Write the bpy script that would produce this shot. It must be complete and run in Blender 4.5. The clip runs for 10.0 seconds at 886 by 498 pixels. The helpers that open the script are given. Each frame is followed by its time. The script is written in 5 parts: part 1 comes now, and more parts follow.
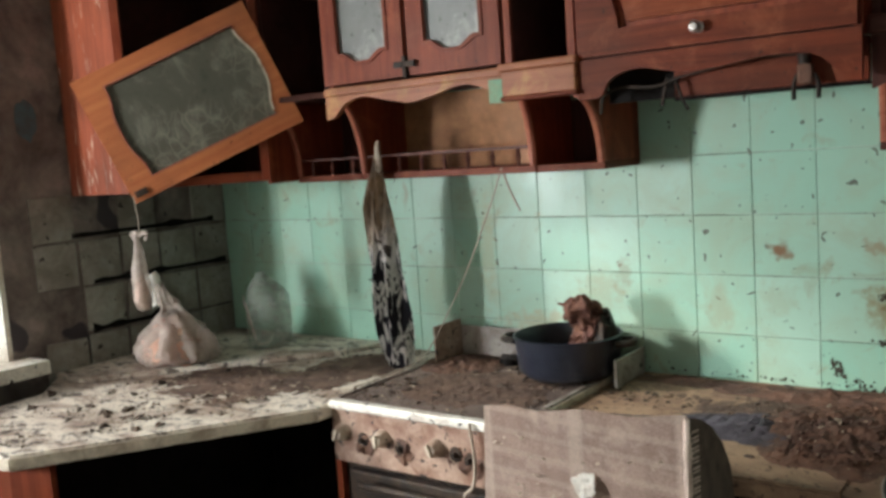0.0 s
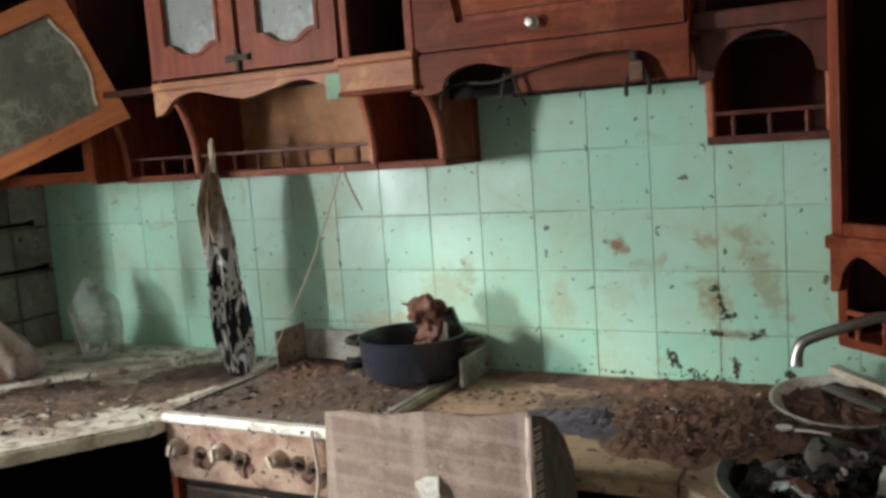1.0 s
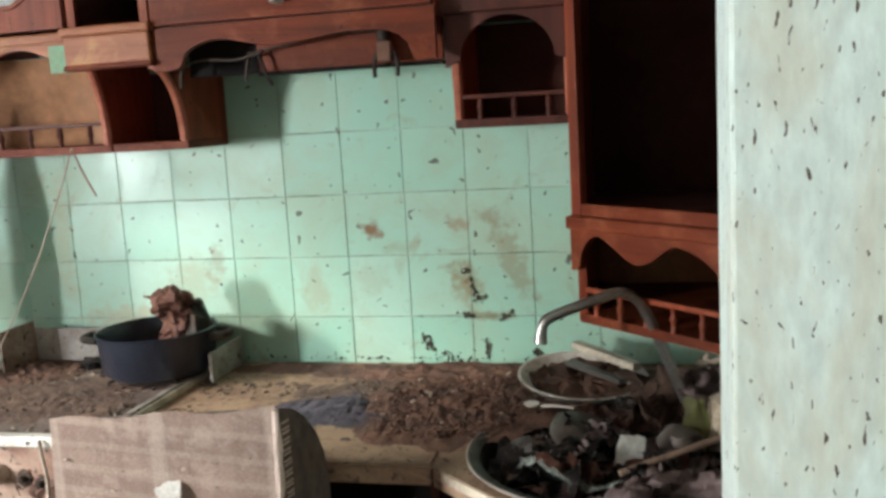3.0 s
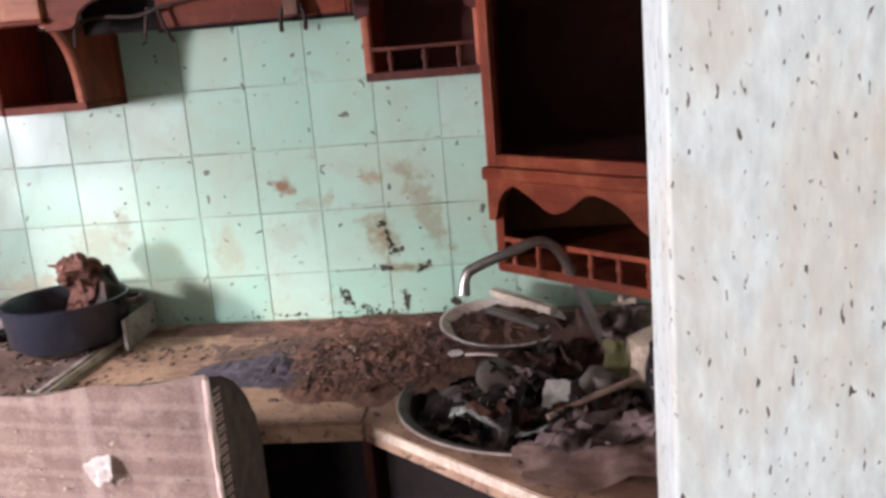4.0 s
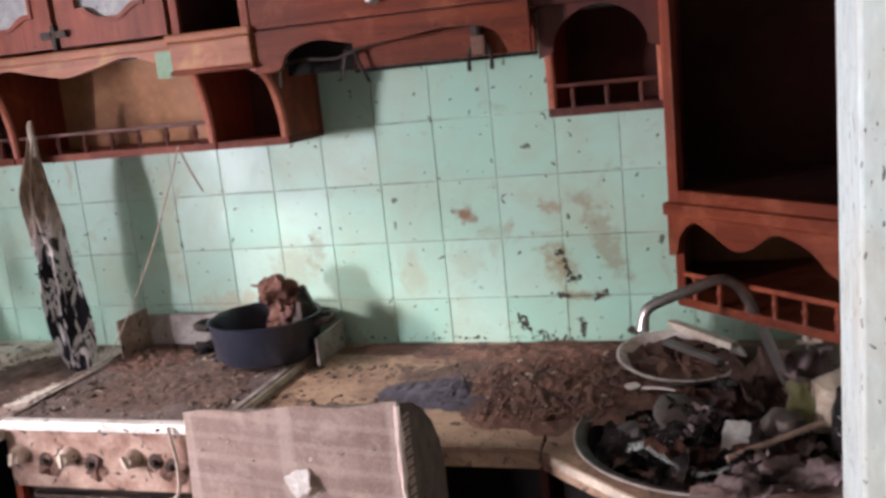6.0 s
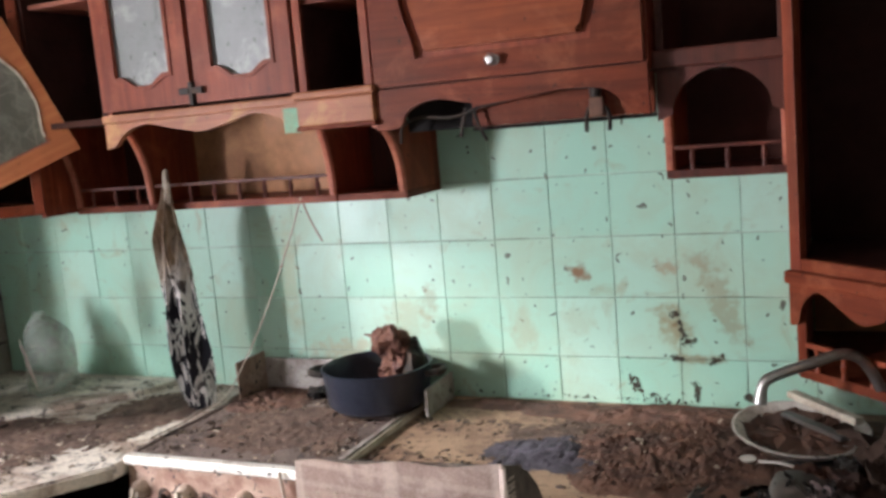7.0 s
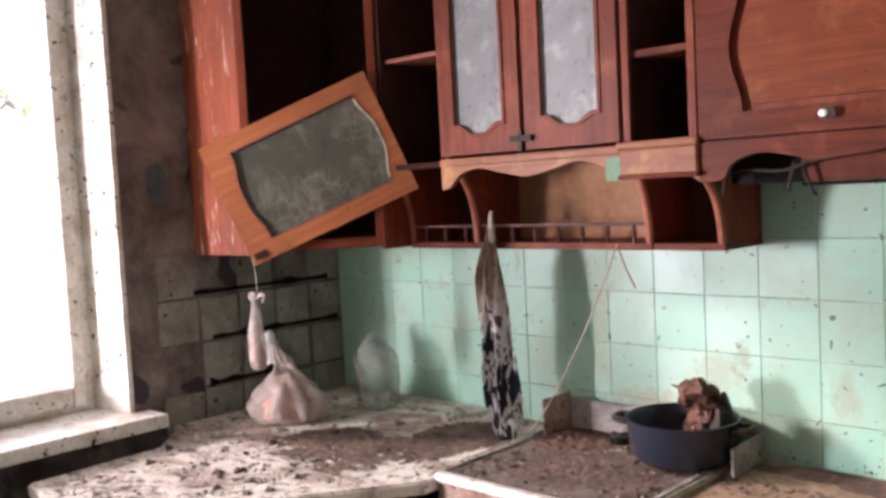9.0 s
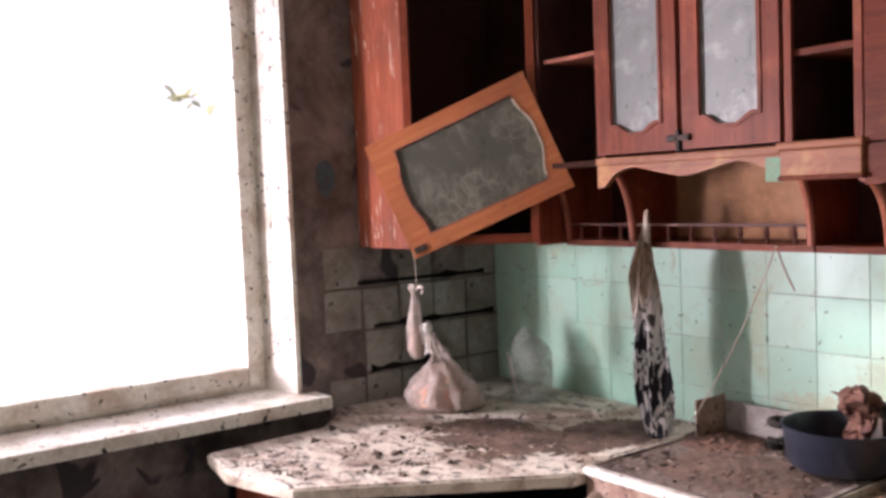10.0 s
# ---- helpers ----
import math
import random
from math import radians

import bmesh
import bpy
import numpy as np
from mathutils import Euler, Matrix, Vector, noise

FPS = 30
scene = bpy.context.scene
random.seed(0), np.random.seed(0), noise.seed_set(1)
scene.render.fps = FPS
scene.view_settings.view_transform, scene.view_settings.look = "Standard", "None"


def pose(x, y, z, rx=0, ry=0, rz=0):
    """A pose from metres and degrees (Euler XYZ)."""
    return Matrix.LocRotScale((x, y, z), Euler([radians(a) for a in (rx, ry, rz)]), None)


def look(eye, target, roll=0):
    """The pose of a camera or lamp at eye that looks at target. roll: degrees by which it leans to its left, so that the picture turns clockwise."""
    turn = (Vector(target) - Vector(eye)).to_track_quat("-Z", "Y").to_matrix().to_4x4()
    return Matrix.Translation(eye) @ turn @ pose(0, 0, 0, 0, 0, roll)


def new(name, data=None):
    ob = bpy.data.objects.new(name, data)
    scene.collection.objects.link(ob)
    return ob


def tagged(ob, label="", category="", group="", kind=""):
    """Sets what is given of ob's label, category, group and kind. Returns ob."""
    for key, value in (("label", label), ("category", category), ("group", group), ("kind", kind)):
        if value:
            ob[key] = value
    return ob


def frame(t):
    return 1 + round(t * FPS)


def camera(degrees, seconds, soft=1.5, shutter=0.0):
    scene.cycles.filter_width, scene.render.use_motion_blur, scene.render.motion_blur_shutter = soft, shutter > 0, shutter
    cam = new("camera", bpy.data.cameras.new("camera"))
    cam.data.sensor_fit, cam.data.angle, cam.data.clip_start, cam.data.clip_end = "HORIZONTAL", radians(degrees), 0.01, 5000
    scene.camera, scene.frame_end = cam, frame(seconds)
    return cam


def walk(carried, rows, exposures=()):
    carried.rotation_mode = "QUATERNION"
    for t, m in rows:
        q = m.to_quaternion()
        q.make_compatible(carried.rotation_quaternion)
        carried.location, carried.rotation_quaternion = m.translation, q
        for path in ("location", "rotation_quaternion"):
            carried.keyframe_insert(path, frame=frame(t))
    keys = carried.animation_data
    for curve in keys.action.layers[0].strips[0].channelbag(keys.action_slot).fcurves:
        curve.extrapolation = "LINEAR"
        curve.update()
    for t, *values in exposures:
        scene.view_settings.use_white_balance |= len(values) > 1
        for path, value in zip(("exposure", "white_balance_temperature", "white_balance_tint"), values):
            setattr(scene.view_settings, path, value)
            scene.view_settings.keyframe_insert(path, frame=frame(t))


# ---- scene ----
cam = camera(51.5, 10.0, soft=3.2)
PATH = [
    (0, (0.729, -2.223, 1.506), (-0.467, -0.635, 1.284), -4.0),
    (0.5, (0.724, -2.189, 1.505), (-0.324, -0.502, 1.269), -4.7),
    (1, (0.719, -2.161, 1.492), (-0.205, -0.404, 1.252), -4.1),
    (1.5, (0.715, -2.152, 1.484), (-0.091, -0.338, 1.24), -2.8),
    (2, (0.72, -2.129, 1.482), (0.01, -0.276, 1.239), -2.7),
    (2.5, (0.731, -2.113, 1.481), (0.123, -0.224, 1.227), -3.0),
    (3, (0.729, -2.094, 1.474), (0.276, -0.169, 1.178), -3.3),
    (3.2, (0.726, -2.094, 1.476), (0.331, -0.159, 1.164), -3.5),
    (4.3, (0.676, -2.117, 1.515), (0.467, -0.182, 1.057), -5.0),
    (4.5, (0.671, -2.131, 1.523), (0.47, -0.194, 1.064), -5.0),
    (5, (0.666, -2.148, 1.539), (0.362, -0.22, 1.102), -5.2),
    (5.5, (0.673, -2.152, 1.549), (0.2, -0.254, 1.13), -5.7),
    (7, (0.687, -2.158, 1.599), (-0.135, -0.355, 1.323), -5.0),
    (7.5, (0.683, -2.168, 1.605), (-0.31, -0.445, 1.396), -4.5),
    (8, (0.695, -2.19, 1.607), (-0.447, -0.557, 1.441), -4.1),
    (8.5, (0.702, -2.2, 1.598), (-0.573, -0.665, 1.461), -3.4),
    (9, (0.713, -2.215, 1.6), (-0.662, -0.768, 1.472), -2.9),
    (9.5, (0.743, -2.244, 1.6), (-0.749, -0.916, 1.491), -2.7),
    (10, (0.773, -2.252, 1.607), (-0.831, -1.064, 1.484), -2.3),
]
EXPOSURES = [(0, -0.46, 6150, 4), (2.0, -0.36, 6100, 0), (3.2, -0.1, 6130, 8), (4.3, 0.06, 6200, 36), (5.0, -0.1, 6200, 42), (5.6, -0.16, 6150, 34), (7.0, -0.06, 5980, 14), (8.5, 0.06, 6120, 22), (10.0, -0.02, 6220, 29)]
walk(cam, [(t, look(eye, target, roll)) for t, eye, target, roll in PATH], EXPOSURES)

# world, window light
world = bpy.data.worlds.new("world")
scene.world = world
world.use_nodes = True
wn = world.node_tree.nodes
sky = wn.new("ShaderNodeTexSky")
sky.sky_type, sky.sun_disc = "NISHITA", False
sky.sun_elevation, sky.sun_rotation = radians(25), radians(238)
world.node_tree.links.new(sky.outputs[0], wn["Background"].inputs[0])
wn["Background"].inputs[1].default_value = 0.14
sun_data = bpy.data.lights.new("sun", "SUN")
sun_data.energy, sun_data.angle, sun_data.color = 4.6, radians(7), (1, 0.95, 0.88)
new("sun", sun_data).matrix_world = look((-6, -3.8, 3.8), (-1.9, -1.2, 1.5))


def area(name, at, to, sx, sy, watts, color):
    d = bpy.data.lights.new(name, "AREA")
    d.shape, d.size, d.size_y, d.energy, d.color = "RECTANGLE", sx, sy, watts, color
    ob = new(name, d)
    ob.matrix_world = look(at, to)
    return ob


WIN_Y0, WIN_Y1, WIN_Z0, WIN_Z1 = -3.6, -0.86, 0.96, 2.35
XL, XR, YB, CEIL = -1.94, 1.19, -3.95, 2.6
area("window_daylight", (XL - 0.82, -3.5, 1.46), (XL + 0.18, -3.22, 1.4), 0.46, 0.6, 175, (1.0, 0.98, 0.96))
# fill lamp added at an unseen doorway in the rear wall
area("doorway_fill", (-0.4, YB + 0.02, 1.3), (-0.4, 0, 1.2), 0.85, 1.9, 4, (1.0, 0.96, 0.92))


# ---- materials ----
def shader(name, base, rough=0.6, metal=0.0, coat=0.0):
    m = bpy.data.materials.new(name)
    m.use_nodes = True
    b = m.node_tree.nodes["Principled BSDF"]
    b.inputs["Base Color"].default_value = (*base, 1)
    b.inputs["Roughness"].default_value = rough
    b.inputs["Metallic"].default_value = metal
    b.inputs["Coat Weight"].default_value = coat
    return m, m.node_tree, b


def ramp(nt, stops):
    r = nt.nodes.new("ShaderNodeValToRGB")
    e = r.color_ramp.elements
    while len(e) < len(stops):
        e.new(0.5)
    for k, (p, c) in zip(e, stops):
        k.position, k.color = p, (*c, 1) if len(c) == 3 else c
    return r


def coords(nt, scale=(1, 1, 1), world_space=True, shift=False):
    """Scaled place in the room, moved at random from object to object when shift is set."""
    if world_space:
        out = nt.nodes.new("ShaderNodeNewGeometry").outputs["Position"]
    else:
        out = nt.nodes.new("ShaderNodeTexCoord").outputs["Object"]
    mp = nt.nodes.new("ShaderNodeMapping")
    mp.inputs["Scale"].default_value = scale
    nt.links.new(out, mp.inputs["Vector"])
    if shift:
        info = nt.nodes.new("ShaderNodeObjectInfo")
        k = nt.nodes.new("ShaderNodeMath")
        k.operation = "MULTIPLY"
        k.inputs[1].default_value = 37.0
        nt.links.new(info.outputs["Random"], k.inputs[0])
        cb = nt.nodes.new("ShaderNodeCombineXYZ")
        for i in range(3):
            nt.links.new(k.outputs[0], cb.inputs[i])
        nt.links.new(cb.outputs[0], mp.inputs["Location"])
    return mp.outputs[0]


def noise_tex(nt, vec, scale, detail=6, rough=0.6, distort=0.0):
    n = nt.nodes.new("ShaderNodeTexNoise")
    n.inputs["Scale"].default_value, n.inputs["Detail"].default_value = scale, detail
    n.inputs["Roughness"].default_value, n.inputs["Distortion"].default_value = rough, distort
    nt.links.new(vec, n.inputs["Vector"])
    return n.outputs["Fac"]


def mixed(nt, fac, a, b, mode="MIX"):
    x = nt.nodes.new("ShaderNodeMix")
    x.data_type, x.blend_type = "RGBA", mode
    for sock, v in ((x.inputs[0], fac), (x.inputs[6], a), (x.inputs[7], b)):
        if hasattr(v, "links"):
            nt.links.new(v, sock)
        elif isinstance(v, tuple):
            sock.default_value = (*v, 1)
        else:
            sock.default_value = v
    return x.outputs[2]


def bump(nt, b, height, strength=0.3, dist=0.004):
    k = nt.nodes.new("ShaderNodeBump")
    k.inputs["Strength"].default_value, k.inputs["Distance"].default_value = strength, dist
    nt.links.new(height, k.inputs["Height"])
    nt.links.new(k.outputs[0], b.inputs["Normal"])


def grimy(name, base, dirt, rough=0.6, amount=0.45, scale=7.0, spots=0.0, spot_col=(0.03, 0.02, 0.015), metal=0.0, bump_s=0.25, shift=False, coat=0.0, stretch=(1, 1, 1), spot_scale=45):
    """A base colour with blotches of dirt and, where spots is set, small dark specks."""
    m, nt, b = shader(name, base, rough, metal, coat)
    v = coords(nt, stretch, True, shift)
    n1 = noise_tex(nt, v, scale, 8, 0.65, 0.4)
    r1 = ramp(nt, [(max(0.0, 0.62 - amount * 0.5), (0, 0, 0)), (min(1, 0.85 - amount * 0.3), (1, 1, 1))])
    nt.links.new(n1, r1.inputs[0])
    n2 = noise_tex(nt, v, scale * 9, 4, 0.6)
    tint = ramp(nt, [(0.3, tuple(c * 0.82 for c in base)), (0.7, tuple(min(1, c * 1.12) for c in base))])
    nt.links.new(n2, tint.inputs[0])
    col = mixed(nt, r1.outputs[0], tint.outputs[0], dirt)
    if spots:
        n3 = noise_tex(nt, v, spot_scale, 2, 0.5, 0.6)
        r3 = ramp(nt, [(0.72 - spots * 0.1, (0, 0, 0)), (0.745 - spots * 0.1, (1, 1, 1))])
        nt.links.new(n3, r3.inputs[0])
        col = mixed(nt, r3.outputs[0], col, spot_col)
    nt.links.new(col, b.inputs["Base Color"])
    rr = ramp(nt, [(0.3, (rough * 0.75,) * 3), (0.75, (min(1, rough * 1.35),) * 3)])
    nt.links.new(n1, rr.inputs[0])
    nt.links.new(rr.outputs[0], b.inputs["Roughness"])
    if bump_s:
        bump(nt, b, n2, bump_s)
    return m


def wood(name, dark, light, rough=0.5, along="z", worn=(0.44, 0.15, 0.07), wear=0.4, streak=(1, 1, 1), worn_at=(0.52, 0.75), gloss=0.26):
    m, nt, b = shader(name, light, rough, 0, 0.0)
    b.inputs["Specular IOR Level"].default_value = gloss
    st = {"z": (26, 26, 1.6), "x": (1.6, 26, 26)}[along]
    v = coords(nt, st, False, True)
    grain = noise_tex(nt, v, 1.6, 7, 0.62, 0.9)
    r = ramp(nt, [(0.28, dark), (0.5, tuple((a + c) / 2 for a, c in zip(dark, light))), (0.72, light)])
    nt.links.new(grain, r.inputs[0])
    v2 = coords(nt, (1, 1, 1), True)
    blot = noise_tex(nt, coords(nt, streak, True), 9, 7, 0.7, 0.5)
    rb = ramp(nt, [(worn_at[0], (0, 0, 0)), (worn_at[1], (wear, wear, wear))])
    nt.links.new(blot, rb.inputs[0])
    col = mixed(nt, rb.outputs[0], r.outputs[0], worn)
    drt = noise_tex(nt, v2, 3.1, 6, 0.6)
    rd = ramp(nt, [(0.45, (0, 0, 0)), (0.8, (0.6, 0.6, 0.6))])
    nt.links.new(drt, rd.inputs[0])
    col = mixed(nt, rd.outputs[0], col, (0.06, 0.025, 0.016))
    fly = noise_tex(nt, v2, 60, 2, 0.5, 0.5)
    rf = ramp(nt, [(0.71, (0, 0, 0)), (0.73, (0.8, 0.8, 0.8))])
    nt.links.new(fly, rf.inputs[0])
    col = mixed(nt, rf.outputs[0], col, (0.02, 0.012, 0.01))
    nt.links.new(col, b.inputs["Base Color"])
    bump(nt, b, grain, 0.15, 0.002)
    return m


RED = wood("cherry_wood", (0.125, 0.02, 0.0085), (0.285, 0.06, 0.024), gloss=0.18)
# Dark for the arched unit's grime; in niches the colour holds shade.
DARKRED = wood("grimy_shaded_cherry_wood", (0.04, 0.009, 0.006), (0.1, 0.024, 0.014), wear=0.12)
RED_X = wood("cherry_wood_level_grain", (0.075, 0.012, 0.005), (0.18, 0.037, 0.0135), along="x", gloss=0.12)
# Orange, brighter than the cherry: window light on the loose door, put into colour.
ORANGE_X = wood("window_lit_wood", (0.36, 0.1, 0.035), (0.52, 0.18, 0.065), along="x", wear=0.15)
FLAPWOOD = wood("orange_cherry_wood", (0.14, 0.027, 0.008), (0.27, 0.062, 0.017), along="x", gloss=0.14)
HONEY_X = wood("honey_wood", (0.22, 0.065, 0.03), (0.4, 0.15, 0.065), along="x", worn=(0.55, 0.31, 0.1), wear=0.8)
SCUFF = wood("scuffed_cherry_wood", (0.17, 0.034, 0.016), (0.38, 0.09, 0.036), worn=(0.72, 0.58, 0.48), wear=0.85, streak=(6, 6, 0.8), worn_at=(0.59, 0.635))
# Paled to hold light on niche edges; plain wood on shelf and bead.
EDGEWOOD = wood("lit_edge_and_shelf_wood", (0.26, 0.065, 0.04), (0.44, 0.15, 0.09), along="x")
# Near-black brown: the shade inside the cabinets is put into the colour.
INSIDE = grimy("shaded_cabinet_inside", (0.07, 0.024, 0.018), (0.03, 0.013, 0.01), 0.9, 0.5, 4)
BACKPANEL = grimy("brown_hardboard", (0.42, 0.185, 0.075), (0.1, 0.05, 0.03), 0.7, 0.3, 4)
GREEN_SPOT = grimy("green_paint_dab", (0.16, 0.33, 0.2), (0.25, 0.2, 0.12), 0.6, 0.3, 14)
def tile_glaze(name):
    """Mint glaze, slightly different from tile to tile, with fly specks, drips and brown stains on the wall."""
    m, nt, b = shader(name, (0.34, 0.6, 0.48), 0.3, 0, 0.06)
    info = nt.nodes.new("ShaderNodeObjectInfo")
    tone = ramp(nt, [(0.0, (0.32, 0.55, 0.42)), (0.5, (0.36, 0.58, 0.45)), (1.0, (0.41, 0.61, 0.49))])
    nt.links.new(info.outputs["Random"], tone.inputs[0])
    v = coords(nt)
    big = noise_tex(nt, v, 4.5, 7, 0.65, 0.6)
    rb = ramp(nt, [(0.44, (0, 0, 0)), (0.68, (0.7, 0.7, 0.7))])
    nt.links.new(big, rb.inputs[0])
    col = mixed(nt, rb.outputs[0], tone.outputs[0], (0.36, 0.42, 0.28))
    brown = noise_tex(nt, v, 11, 5, 0.6, 0.8)
    rw = ramp(nt, [(0.6, (0, 0, 0)), (0.76, (0.7, 0.7, 0.7))])
    nt.links.new(brown, rw.inputs[0])
    col = mixed(nt, rw.outputs[0], col, (0.3, 0.25, 0.13))
    speck = noise_tex(nt, v, 46, 2, 0.4, 0.4)
    rs = ramp(nt, [(0.69, (0, 0, 0)), (0.71, (0.9, 0.9, 0.9))])
    nt.links.new(speck, rs.inputs[0])
    col = mixed(nt, rs.outputs[0], col, (0.06, 0.05, 0.035))
    # stains: x, z, half width, half height, tilt, colour, strength
    wob = nt.nodes.new("ShaderNodeTexNoise")
    wob.inputs["Scale"].default_value, wob.inputs["Detail"].default_value = 38, 4
    nt.links.new(v, wob.inputs["Vector"])
    rust, ochre, olive = (0.21, 0.115, 0.05), (0.34, 0.32, 0.19), (0.27, 0.25, 0.15)
    for x, z, hw, hh, tilt, tint, k in (
            (0.062, 1.2, 0.036, 0.022, 25, rust, 1.0),
            (0.285, 1.07, 0.04, 0.055, -12, (0.26, 0.2, 0.09), 0.75),
            (0.34, 0.99, 0.06, 0.014, 0, (0.22, 0.16, 0.07), 0.75),
            (0.4, 1.125, 0.034, 0.125, -22, olive, 0.7),
            (0.36, 1.225, 0.05, 0.024, 20, olive, 0.6),
            (0.277, 1.215, 0.03, 0.022, 0, (0.3, 0.2, 0.1), 0.7),
            (-0.09, 1.06, 0.04, 0.06, 0, ochre, 0.42),
            (-0.42, 1.08, 0.08, 0.06, 0, ochre, 0.45),
            (-0.35, 1.13, 0.03, 0.05, 20, olive, 0.55),
            (0.055, 1.08, 0.05, 0.045, 0, ochre, 0.3),
            (-0.62, 0.99, 0.14, 0.035, 0, (0.4, 0.32, 0.18), 0.6),
            (-0.78, 1.2, 0.03, 0.16, 0, (0.4, 0.4, 0.22), 0.5)):
        mp = nt.nodes.new("ShaderNodeMapping")
        mp.vector_type = "TEXTURE"
        mp.inputs["Location"].default_value = (x, 0, z)
        mp.inputs["Rotation"].default_value = (0, radians(tilt), 0)
        mp.inputs["Scale"].default_value = (hw, 10, hh)
        nt.links.new(v, mp.inputs["Vector"])
        ln = nt.nodes.new("ShaderNodeVectorMath")
        ln.operation = "LENGTH"
        nt.links.new(mp.outputs[0], ln.inputs[0])
        ad = nt.nodes.new("ShaderNodeMath")
        ad.operation = "MULTIPLY_ADD"
        nt.links.new(wob.outputs["Fac"], ad.inputs[0])
        ad.inputs[1].default_value = 2.6
        nt.links.new(ln.outputs["Value"], ad.inputs[2])
        rp = ramp(nt, [(0.45, (k, k, k)), (0.62, (0, 0, 0))])
        sc = nt.nodes.new("ShaderNodeMath")
        sc.operation = "MULTIPLY"
        sc.inputs[1].default_value = 0.26
        nt.links.new(ad.outputs[0], sc.inputs[0])
        nt.links.new(sc.outputs[0], rp.inputs[0])
        col = mixed(nt, rp.outputs[0], col, tint)
    nt.links.new(col, b.inputs["Base Color"])
    ro = ramp(nt, [(0.4, (0.34,) * 3), (0.7, (0.55,) * 3)])
    nt.links.new(big, ro.inputs[0])
    nt.links.new(ro.outputs[0], b.inputs["Roughness"])
    soft = noise_tex(nt, v, 6, 2, 0.5)
    bump(nt, b, soft, 0.12, 0.006)
    return m


TILE = tile_glaze("mint_tile")
GROUT = grimy("dirty_grout", (0.48, 0.62, 0.51), (0.16, 0.14, 0.09), 0.9, 0.5, 10, stretch=(1, 1, 2.2))
OLDTILE = grimy("grimed_tile", (0.36, 0.34, 0.3), (0.14, 0.11, 0.085), 0.6, 0.6, 6, spots=0.3)
PLASTER = grimy("soiled_plaster", (0.27, 0.215, 0.19), (0.05, 0.035, 0.03), 0.9, 0.6, 5, bump_s=0.6, spots=1.0, spot_col=(0.045, 0.035, 0.04), spot_scale=7)
ROOMWALL = grimy("faded_green_wall", (0.3, 0.34, 0.28), (0.25, 0.22, 0.17), 0.85, 0.3, 3)
PIER = grimy("specked_mint_paint", (0.74, 0.84, 0.79), (0.62, 0.55, 0.4), 0.5, 0.24, 7, spots=0.5, spot_col=(0.09, 0.065, 0.045), stretch=(1, 1, 0.36), spot_scale=170)
CEILM = grimy("sooty_whitewash", (0.42, 0.4, 0.36), (0.3, 0.25, 0.2), 0.9, 0.4, 2)
FLOORM = grimy("littered_lino", (0.16, 0.09, 0.06), (0.05, 0.035, 0.03), 0.8, 0.5, 5)
WHITEPAINT = grimy("old_white_paint", (0.84, 0.8, 0.72), (0.45, 0.34, 0.24), 0.5, 0.36, 8, spots=0.7)
def caked(name, base, film_col, clump, film_at, clump_at, rough=0.65, stretch=(1, 1, 1), scale=5.0):
    """A worktop under a brown film, clumps of dark dirt and small specks, all with ragged edges."""
    m, nt, b = shader(name, base, rough)
    v = coords(nt, stretch)
    fine = noise_tex(nt, v, 90, 4, 0.6)
    tint = ramp(nt, [(0.3, tuple(c * 0.85 for c in base)), (0.7, tuple(min(1, c * 1.1) for c in base))])
    nt.links.new(fine, tint.inputs[0])
    col = tint.outputs[0]
    n1 = noise_tex(nt, v, scale, 9, 0.72, 0.5)
    n2 = noise_tex(nt, v, scale * 4.4, 8, 0.7, 0.8)
    n3 = noise_tex(nt, v, scale * 14, 3, 0.6, 0.5)
    for n, lo, hi, much, c in ((n1, film_at, film_at + 0.12, 0.85, film_col), (n2, clump_at, clump_at + 0.05, 0.92, clump), (n3, 0.62, 0.66, 0.9, clump), (n3, 0.3, 0.34, 0.0, base)):
        r = ramp(nt, [(lo, (0, 0, 0)), (hi, (much,) * 3)])
        nt.links.new(n, r.inputs[0])
        col = mixed(nt, r.outputs[0], col, c)
    nt.links.new(col, b.inputs["Base Color"])
    bump(nt, b, n2, 0.7, 0.006)
    return m


COUNTER_L = caked("littered_laminate", (0.78, 0.7, 0.6), (0.32, 0.22, 0.165), (0.075, 0.047, 0.036), 0.475, 0.54, stretch=(0.8, 1.25, 1))
COUNTER_R = caked("filthy_laminate", (0.41, 0.265, 0.168), (0.2, 0.11, 0.07), (0.07, 0.04, 0.028), 0.44, 0.585, scale=4.2)
EDGING = grimy("worn_light_edging", (0.66, 0.57, 0.45), (0.22, 0.14, 0.09), 0.55, 0.35, 14)
ENAMEL = grimy("chipped_white_enamel", (0.76, 0.71, 0.64), (0.2, 0.11, 0.07), 0.4, 0.3, 16, spots=0.5)
PANEL = grimy("rusty_panel_and_shaded_wing", (0.5, 0.36, 0.28), (0.17, 0.08, 0.05), 0.5, 0.7, 13, spots=0.8)
HOB = caked("burnt_hob", (0.19, 0.135, 0.115), (0.1, 0.066, 0.055), (0.04, 0.027, 0.023), 0.46, 0.56, stretch=(1, 1, 1), scale=6.0)
# Black that stands for shade in hollows; also the gaps between old tiles.
BLACK = grimy("shade_and_gap_black", (0.012, 0.009, 0.008), (0.006, 0.005, 0.005), 0.8, 0.4, 5)
POTM = grimy("navy_enamel", (0.014, 0.017, 0.028), (0.06, 0.06, 0.06), 0.35, 0.2, 9, coat=0.2)
STEEL = grimy("dull_chrome", (0.5, 0.48, 0.46), (0.28, 0.22, 0.18), 0.38, 0.4, 20, metal=1.0, bump_s=0.05)
